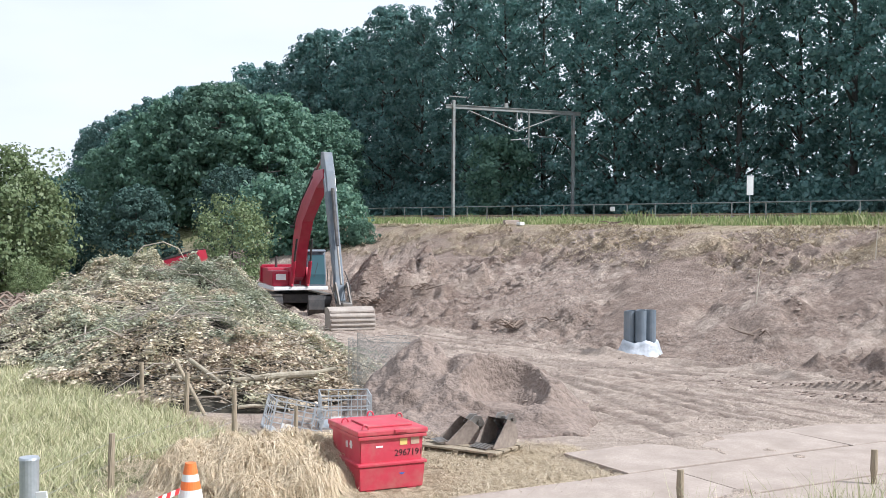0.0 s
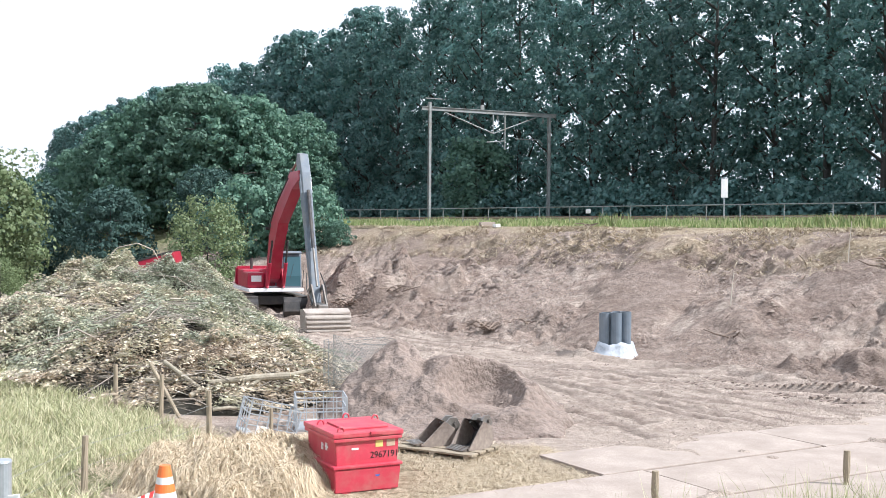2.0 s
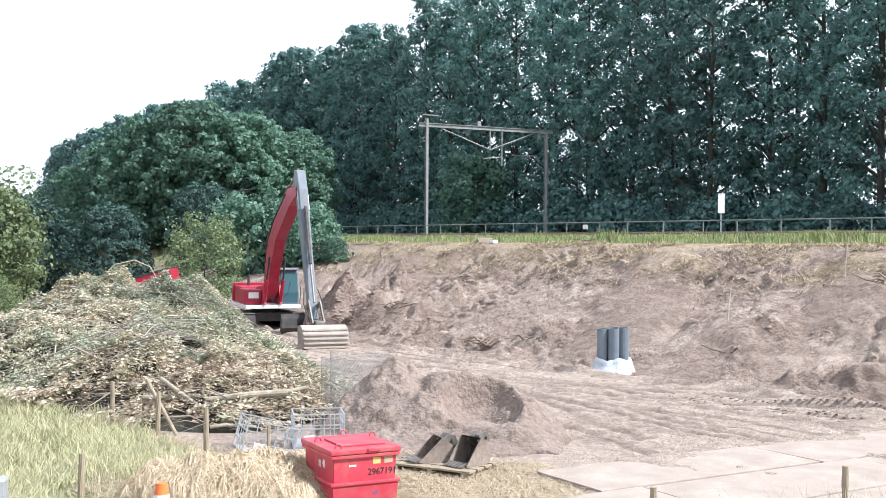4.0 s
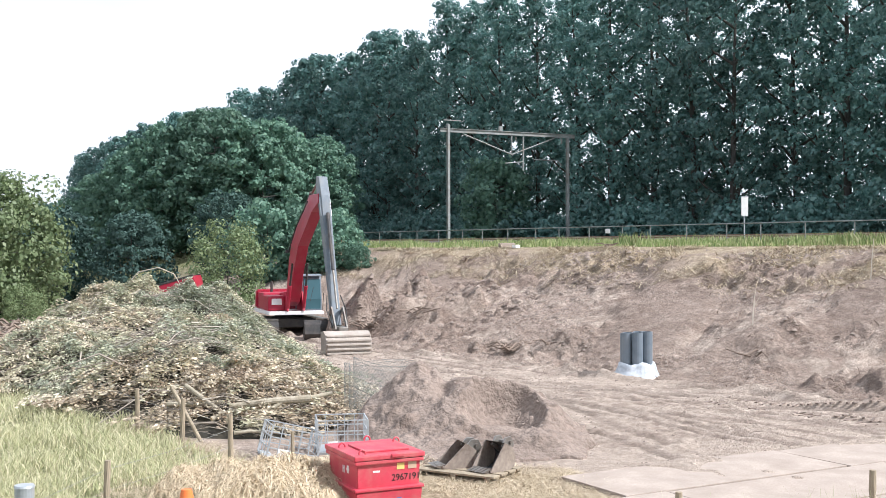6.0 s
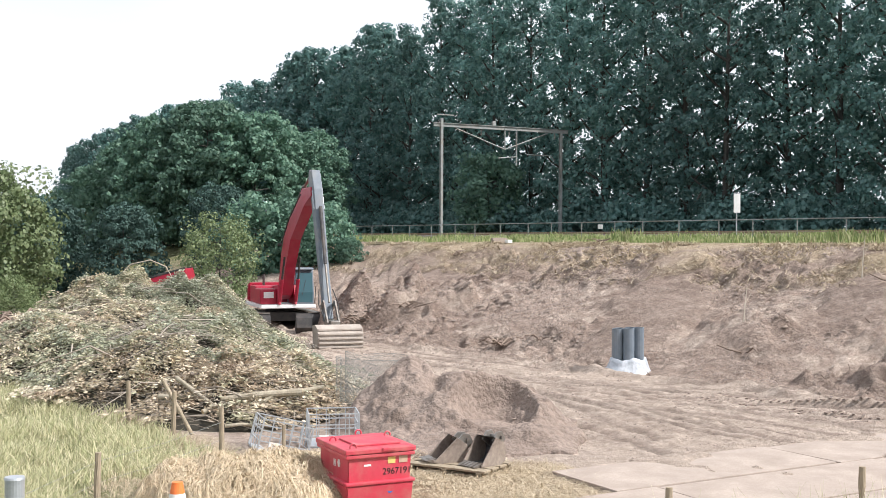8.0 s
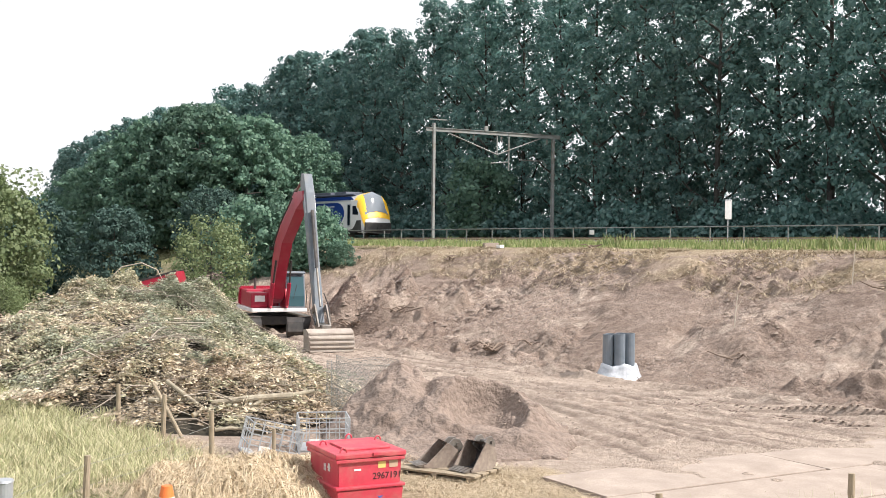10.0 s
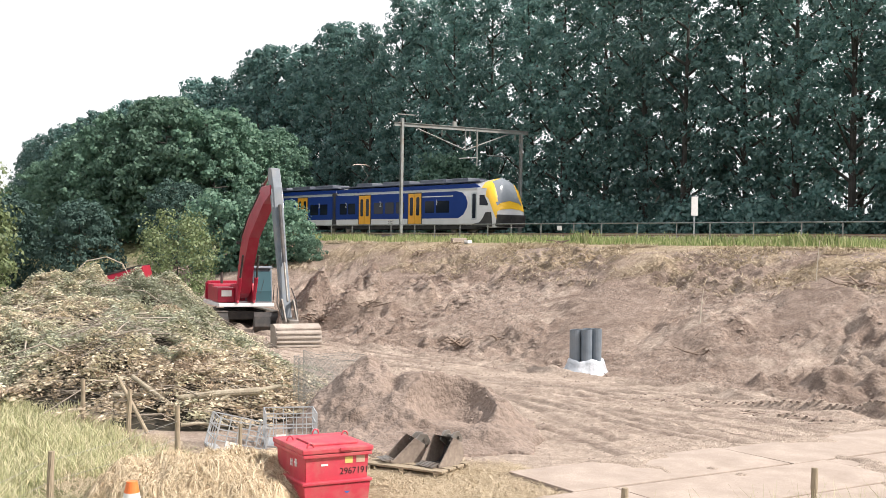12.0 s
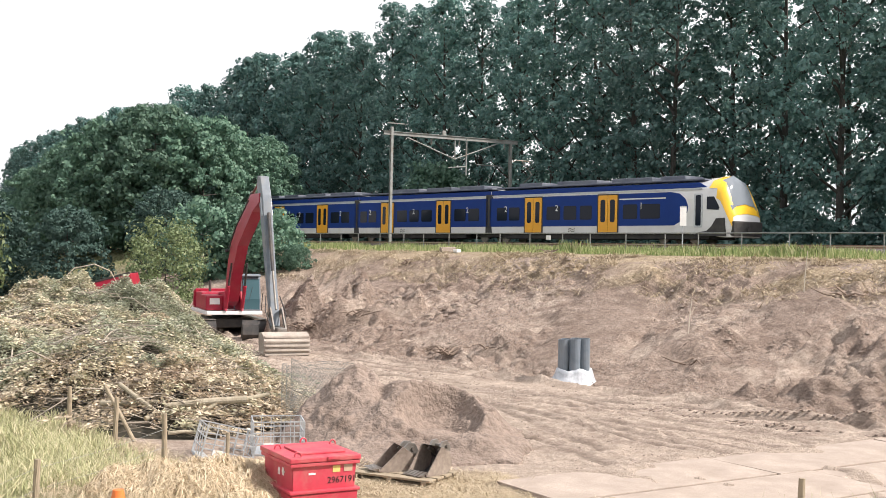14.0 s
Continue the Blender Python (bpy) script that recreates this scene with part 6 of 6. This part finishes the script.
def build_plates():
    """Road plates laid edge to edge, dusted with sand."""
    ax, ay = Vector((0.845, 0.535, 0)), Vector((0.535, -0.845, 0))
    turn = math.degrees(math.atan2(ax.y, ax.x))
    o = Vector((1.06, 21.6, 0))
    lay = empty("road_plates", pose(0, 0, 0), "sandy concrete road plates laid edge to edge", "road plates")
    r = random.Random(8)
    made = {}
    for i in range(-1, 3):
        for j in range(-1, 3):
            if j < 0 or (i, j) == (-1, 0):
                continue
            c = o + ax * (i * 5.6 + 2.8 + (0.9 if j % 2 else 0)) + ay * (j * 2.05 + 1.0)
            if "m" not in made:
                made["m"] = finish(boxed((5.52, 1.97, 0.12), None, 0.015), "plate", M_CONCRETE)
            ob = new("plate", made["m"])
            ob.parent = lay
            ob.matrix_basis = pose(c.x, c.y, 0.02 + r.uniform(0, 0.025), r.uniform(-0.4, 0.4), r.uniform(-0.25, 0.25), turn + r.uniform(-0.5, 0.5))


def build_roadside():
    t = empty("steel_post", pose(-5.79, 13.5, float(ground_z(-5.79, 13.5))), "thick galvanised steel post with a flat cap", "post")
    part("shaft", tubed([(0, 0, -0.3), (0, 0, 1.5)], 0.115, 20), M_GALV, t, smooth=False)
    part("cap", tubed([(0, 0, 1.5), (0, 0, 1.53)], [0.125, 0.115], 20), M_GALV, t)
    m = empty("marker_board", pose(-5.4, 13.3, float(ground_z(-5.4, 13.3)), 0, -8, 0), "white marker board beside the steel post", "marker board")
    part("board", boxed((0.14, 0.03, 1.2), pose(0, 0, 0.55), 0.008), M_WHITE, m)
    z = float(ground_z(-4.5, 16.0))
    c = empty("traffic_cone", pose(-4.5, 16.0, z), "orange and white traffic cone with tape tied on", "traffic cone")
    top = 0.98 - z
    f = lambda u: 0.075 + (1 - u) * 0.2
    for name, a, b, mt in (("cone", 0.03, 0.45, M_ORANGE), ("white_band", 0.45, 0.62, M_WHITE), ("cone", 0.62, 0.74, M_ORANGE), ("white_band", 0.74, 0.84, M_WHITE), ("cone", 0.84, 1.0, M_ORANGE)):
        part(name, tubed([(0, 0, top * a), (0, 0, top * b)], [f(a), f(b)], 24), mt, c)
    part("base", boxed((0.55, 0.55, 0.04), pose(0, 0, 0.02), 0.015), M_ORANGE, c)
    # striped tape from the post to the cone
    tape = empty("barrier_tape", pose(0, 0, 0), "red and white striped barrier tape tied to a cone", "barrier tape")
    a, b = Vector((-5.5, 14.6, 0.64)), Vector((-4.55, 16.0, 0.62))
    pts = [a.lerp(b, k / 22) - Vector((0, 0, 0.10 * math.sin(math.pi * k / 22))) for k in range(23)]
    for k in range(22):
        bm = bmesh.new()
        p, q = pts[k], pts[k + 1]
        sh = (q - p) * 0.35
        w = Vector((0, 0, 0.04))
        n = Vector((0.002, -0.002, 0))
        vs = [bm.verts.new(v) for v in (p - w - n, q - w - n, q + w + sh - n, p + w + sh - n, p - w + n, q - w + n, q + w + sh + n, p + w + sh + n)]
        for face in ((0, 1, 2, 3), (7, 6, 5, 4), (0, 4, 5, 1), (1, 5, 6, 2), (2, 6, 7, 3), (3, 7, 4, 0)):
            bm.faces.new([vs[i] for i in face])
        part("stripe", bm, M_TAPE_RED if k % 2 else M_WHITE, tape)


def build_bank_clutter():
    # block and plank on the crest, roots at the foot
    p = tr(-5.6, 8.2)
    z = float(ground_z(p.x, p.y))
    tagged(part("concrete_block", boxed((0.9, 0.5, 0.32), pose(0, 0, 0.14), 0.04), M_CONCRETE, at=pose(p.x, p.y, z, 0, 0, 20)), "pale concrete block dropped near the railing", "concrete block")
    p = tr(-6.6, 8.3)
    z = float(ground_z(p.x, p.y))
    tagged(part("white_block", boxed((0.4, 0.3, 0.2), pose(0, 0, 0.08), 0.03), M_WHITE, at=pose(p.x, p.y, z, 0, 0, 50)), "small white block lying near the railing", "concrete block")
    r = random.Random(12)
    for cx, cy, k, sz in ((0.4, 47.0, 26, 0.8), (2.0, 45.6, 9, 0.6), (-6.6, 55.0, 14, 0.9), (-4.2, 54.6, 12, 0.8), (-19.4, 44.5, 26, 1.5), (-17.9, 42.4, 24, 1.4), (-20.6, 47.0, 22, 1.6), (5.7, 62.5, 6, 0.8), (8.5, 39.2, 5, 0.7), (14.8, 42.5, 6, 0.9), (-2.2, 66.3, 8, 0.8)):
        z = float(ground_z(cx, cy)) + 0.8 * float(heap_z(cx, cy))
        tangle = empty("root_tangle", pose(cx, cy, z), "tangle of torn roots on the bare soil", "roots", "root tangles")
        for _ in range(k):
            a, l = r.uniform(0, 6.28), sz * r.uniform(0.5, 1.4)
            x, y = r.uniform(-0.5, 0.5) * sz, r.uniform(-0.5, 0.5) * sz
            root = tubed([(x, y, 0), (x + 0.5 * l * math.cos(a), y + 0.5 * l * math.sin(a), r.uniform(0.1, 0.4) * sz), (x + l * math.cos(a), y + l * math.sin(a), r.uniform(0.0, 0.35) * sz)], [0.05 * sz, 0.04 * sz, 0.015], 5)
            part("root", root, M_ROOT, tangle)
    for x, y, hh in ((8.9, 41.0, 1.3), (14.0, 44.0, 1.6)):
        z = float(ground_z(x, y))
        bm = tubed([(0, 0, -0.1), (0.05, 0, hh * 0.5), (0.12, 0, hh)], [0.025, 0.02, 0.01], 5)
        tube(bm, [(0.05, 0, hh * 0.5), (0.3, 0.1, hh * 0.8)], [0.015, 0.006], 4)
        tagged(part("bare_sapling", bm, M_TWIG, at=pose(x, y, z)), "bare thin sapling standing in the soil", "sapling", "saplings")


def strands(name, x, y, z, longer, r, thick=0.0055):
    """Bent straws lying about at those places."""
    k = len(x)
    c = np.stack([x, y, z], 1)
    a = r.rand(k) * 6.283
    l = (0.10 + 0.26 * r.rand(k))[:, None] * longer
    way = np.stack([np.cos(a), np.sin(a), r.normal(size=k) * 0.3 - 0.05], 1) * l / 2
    wd = np.stack([-np.sin(a), np.cos(a), np.zeros(k)], 1) * thick
    up = np.array([[0, 0, 0.04]]) * r.rand(k)[:, None]
    v = np.stack([c - way - wd, c + up - wd, c + up + wd, c - way + wd, c + way - wd, c + way + wd], 1).reshape(-1, 3)
    b = np.arange(k)[:, None] * 6
    return raw(name, v, np.concatenate([b + np.array([[0, 1, 2, 3]]), b + np.array([[1, 4, 5, 2]])], 0), M_STRAW)


def build_straw_heap():
    gx, gy = np.arange(-6.8, -2.0, 0.08), np.arange(16.8, 21.9, 0.08)
    x, y = np.meshgrid(gx, gy)
    p = straw_heap_z(x, y)
    z = ground_z(x, y) + np.where(p > 0.02, p - 0.03, -0.2)
    w, h = len(gx), len(gy)
    i = (np.arange(h - 1)[:, None] * w + np.arange(w - 1)[None, :]).ravel()
    # the dark hay base shows in the gaps as painted shade
    heap = tagged(new("straw_heap", raw("straw_heap", np.stack([x.ravel(), y.ravel(), z.ravel()], 1), np.stack([i, i + 1, i + w + 1, i + w], 1), M_HAY_SHADED)), "tangled heap of dry mown straw beside the fence", "straw heap")
    # hanks of straw draped over it
    r = np.random.RandomState(77)
    k, each = 5200, 8
    cx, cy = r.uniform(-6.4, -2.0, k * 4), r.uniform(17.1, 21.5, k * 4)
    keep = straw_heap_z(cx, cy) > 0.04
    cx, cy = cx[keep][:k], cy[keep][:k]
    k = len(cx)
    a = 5.0 * vnoise(cx, cy, 0.8, 64) + r.normal(size=k) * 1.6
    ln, lift = 0.15 + 0.35 * r.rand(k), 0.02 + 0.13 * r.rand(k) ** 2
    pick = np.repeat(np.arange(k), each)
    m = len(pick)
    at_ = a[pick] + r.normal(size=m) * 0.28
    bow = r.normal(size=m) * 1.6
    ox, oy = cx[pick] + r.normal(size=m) * 0.045, cy[pick] + r.normal(size=m) * 0.045
    half, up = (0.0026 + 0.0026 * r.rand(m))[:, None], lift[pick] * (0.5 + r.rand(m))
    pts = []
    for u in (-0.5, -0.17, 0.17, 0.5):
        w = at_ + bow * u
        px, py = ox + np.cos(w) * u * ln[pick], oy + np.sin(w) * u * ln[pick]
        pz = ground_z(px, py) + straw_heap_z(px, py) - 0.02 + up * (1.15 - 3.2 * u * u) + 0.015 * r.rand(m)
        side = np.stack([-np.sin(w), np.cos(w), 0.5 * r.normal(size=m)], 1) * half
        p = np.stack([px, py, pz], 1)
        pts += [p - side, p + side]
    base = np.arange(m)[:, None] * 8
    f = np.concatenate([base + np.array([[q, q + 1, q + 3, q + 2]]) for q in (0, 2, 4)], 0)
    ob = new("loose_straw", raw("loose_straw", np.stack(pts, 1).reshape(-1, 3), f, M_STRAW))
    ob.parent = heap
    ob["kind"] = "stuff"


def build_grass():
    r = np.random.RandomState(21)
    # field: tall seeding grass
    n = 90000
    y = 15.5 + 32 * r.rand(n) ** 1.4
    x = fence_x(y) + 0.4 - r.rand(n) ** 0.8 * (0.2 * y + 4)
    tuft = vnoise(x, y, 0.7, 51) * 0.6 + vnoise(x, y, 2.5, 52) * 0.4
    keep = r.rand(n) < 0.1 + 1.3 * smooth(0.25, 0.7, tuft)
    x, y, tuft = x[keep], y[keep], tuft[keep]
    h = (0.10 + 0.42 * tuft * r.rand(len(x))) * np.interp(y, [16, 45], [1.0, 1.15])
    ob = new("field_grass", blades("field_grass", x, y, ground_z(x, y) - 0.02, h, 0.010 + 0.010 * r.rand(len(x)) + y * 0.0003, M_BLADE, 1.5, 5))
    tagged(ob, "tall dry yellow-green meadow grass inside the fence", "grass", kind="stuff")
    # verge on the bank
    n = 42000
    s, nn = r.uniform(-45, 30, n), r.uniform(3.0, 8.0, n)
    p = C0 + s[:, None] * ALONG + nn[:, None] * TOWARD
    tuft = vnoise(p[:, 0], p[:, 1], 1.3, 53)
    keep = (r.rand(n) < 0.35 + tuft) & ((nn < 7.2) | (r.rand(n) < 0.3))
    p, tuft = p[keep], tuft[keep]
    ob = new("bank_grass", blades("bank_grass", p[:, 0], p[:, 1], ground_z(p[:, 0], p[:, 1]) - 0.02, 0.14 + 0.5 * tuft * r.rand(len(p)), 0.03 + 0.03 * r.rand(len(p)), M_BLADE_GREEN, 0.5, 6))
    tagged(ob, "green verge grass along the railing", "grass", kind="stuff")
    # taller weeds
    xs, ys, hs = [], [], []
    for s0, n0, k, hh in ((-14.6, 6.6, 130, 1.1), (-5.5, 6.3, 50, 0.7), (-8.5, 6.2, 60, 0.8), (-26, 6.5, 60, 0.7), (-28, 6.5, 120, 0.9), (-29.5, 6.5, 160, 0.9), (2.5, 6.4, 50, 0.7), (-18, 6.3, 50, 0.6), (-22, 6.2, 60, 0.7), (-24, 6.6, 90, 0.8)):
        p = C0 + (s0 + r.normal(size=k) * 0.45)[:, None] * ALONG + (n0 + r.normal(size=k) * 0.35)[:, None] * TOWARD
        xs.append(p[:, 0]), ys.append(p[:, 1]), hs.append(hh * (0.25 + 0.5 * r.rand(k)))
    x, y, h = np.concatenate(xs), np.concatenate(ys), np.concatenate(hs)
    ob = new("bank_weeds", blades("bank_weeds", x, y, ground_z(x, y), h, 0.06 + 0.05 * r.rand(len(x)), M_BLADE_GREEN, 0.6, 7))
    tagged(ob, "tall green weeds in clumps by the railing", "weeds", kind="stuff")
    # straw about the tank
    n = 60000
    x, y = r.uniform(-7.2, 1.9, n), r.uniform(17.0, 25.5, n)
    q = np.hypot((x + 2.6) / 4.5, (y - 20.3) / 3.0) + (vnoise(x, y, 1.6, 31) - 0.5) * 0.35
    fringe = np.abs(x - fence_x(y)) < 1.2
    keep = ((q < 1.05) | (fringe & (r.rand(n) < 0.4))) & (r.rand(n) < 0.6) & ~((x > -3.2) & (x < -1.1) & (y > 18.3) & (y < 20.4)) & (straw_heap_z(x, y) < 0.1)
    x, y = x[keep], y[keep]
    me = strands("straw", x, y, ground_z(x, y) + np.maximum(soil_pile_z(x, y), 0) + 0.01 + 0.035 * r.rand(len(x)), 1.0, r, 0.0035)
    tagged(new("straw", me), "loose golden straw and mown hay over the ground", "straw", kind="stuff")
    # dry stubble on the upper bank
    n = 26000
    s, nn = r.uniform(-42, 8, n), 8.6 + 6.5 * r.rand(n) ** 1.6
    p = C0 + s[:, None] * ALONG + nn[:, None] * TOWARD
    keep = r.rand(n) < smooth(0.35, 0.65, vnoise(p[:, 0], p[:, 1], 1.6, 71) * 0.6 + vnoise(p[:, 0], p[:, 1], 0.5, 72) * 0.4)
    p = p[keep]
    me = strands("dry_stubble", p[:, 0], p[:, 1], ground_z(p[:, 0], p[:, 1]) + 0.03 + 0.08 * r.rand(len(p)), 1.5, r, 0.014)
    tagged(new("dry_stubble", me), "dry yellow stubble and hay on the upper bank", "stubble", kind="stuff")
    # snapped twigs strewn over the bank
    n = 1500
    x, y = r.uniform(-7, 24, n), r.uniform(30, 62, n)
    s, nn = sn(x, y)
    keep = (nn > 11) & (nn < 26) & (x > fence_x(y) + 4) & (vnoise(x, y, 2.0, 73) > 0.42)
    x, y = x[keep], y[keep]
    me = strands("twig_litter", x, y, ground_z(x, y) + 0.05, 2.6 * r.rand(len(x))[:, None] + 1.0, r, 0.012)
    me.materials.clear()
    me.materials.append(M_ROOT)
    tagged(new("twig_litter", me), "snapped brown twigs strewn over the bare soil", "twigs", kind="stuff")
    # grass by the near posts
    n = 3600
    x, y = r.uniform(1.8, 9.5, n), r.uniform(15.6, 18.9, n)
    keep = (r.rand(n) < np.where(x > 4.6, 0.9, 0.25)) & (y < 17.2 + 0.22 * (x - 3))
    x, y = x[keep], y[keep]
    ob = new("roadside_grass", blades("roadside_grass", x, y, ground_z(x, y) - 0.02, 0.25 + 0.6 * r.rand(len(x)), 0.008 + 0.01 * r.rand(len(x)), M_BLADE, 0.8, 8))
    tagged(ob, "dry tall grass stalks beside the near fence", "grass", kind="stuff")


def build_log_stack():
    """A low loose stack of cut poles at the far end of the branch heap."""
    r = random.Random(31)
    for k in range(34):
        x, y = r.uniform(-21.5, -16.0), r.uniform(39.8, 47.5)
        z = float(heap_z(x, y)) + r.uniform(0.0, 0.25)
        a, l = r.uniform(-0.7, 0.7) + (0 if r.random() < 0.6 else 1.4), r.uniform(1.2, 2.6)
        d = Vector((math.cos(a), math.sin(a), r.uniform(-0.15, 0.15))) * l / 2
        c = Vector((x, y, z))
        log([tuple(c - d), tuple(c), tuple(c + d)], r.uniform(0.04, 0.1), "cut pole in a loose stack beside the branch heap")


build_log_stack()
build_logs()
build_fence()
build_tank()
build_cage(-4.95, 23.55, 22, 0, 14)
build_cage(-3.95, 24.15, 12, 0)
build_netting()
build_buckets()
build_pipes()
build_roadside()
build_bank_clutter()
build_straw_heap()
build_grass()
build_plates()


def build_tread():
    """Bars of soil that a machine's treads have left on the sand."""
    r = random.Random(31)
    bm = bmesh.new()
    for line in (((5.3, 34.0), (7.6, 32.2), (13.5, 29.0)), ((5.5, 32.9), (7.3, 30.9), (9.3, 28.2)), ((6.6, 31.4), (9.0, 29.5), (13.0, 27.6))):
        for a, b in zip(line, line[1:]):
            a, b = Vector(a), Vector(b)
            way = (b - a).normalized()
            for k in range(int((b - a).length / 0.2)):
                if r.random() < 0.12:
                    continue
                p = a + way * (k * 0.2 + r.uniform(-0.03, 0.03))
                h = float(ground_z(p.x, p.y))
                box(bm, (0.07 * r.uniform(0.7, 1.2), 0.46 * r.uniform(0.7, 1.1), 0.035), pose(p.x, p.y, h, r.uniform(-6, 6), r.uniform(-14, 14), math.degrees(math.atan2(way.y, way.x)) + r.uniform(-12, 12)))
    ob = part("tread_ridges", bm, M_SOIL)
    tagged(ob, "short low ridges of soil pressed by wide treads", "tread marks", kind="stuff")


build_tread()


# ---------------------------------------------------------------- what moves
def motions():
    turn = math.degrees(math.atan2(-ALONG[1], -ALONG[0]))
    rows = []
    for t in (0.0, 3.5, 7.0, 10.5, 14.0):
        p = tr(-22.35 + 10.03 * (14.0 - t), 0.0, CAR_Z)
        rows.append((t, pose(p.x, p.y, p.z, 0, 0, turn)))
    walk(TRAIN, rows)


motions()
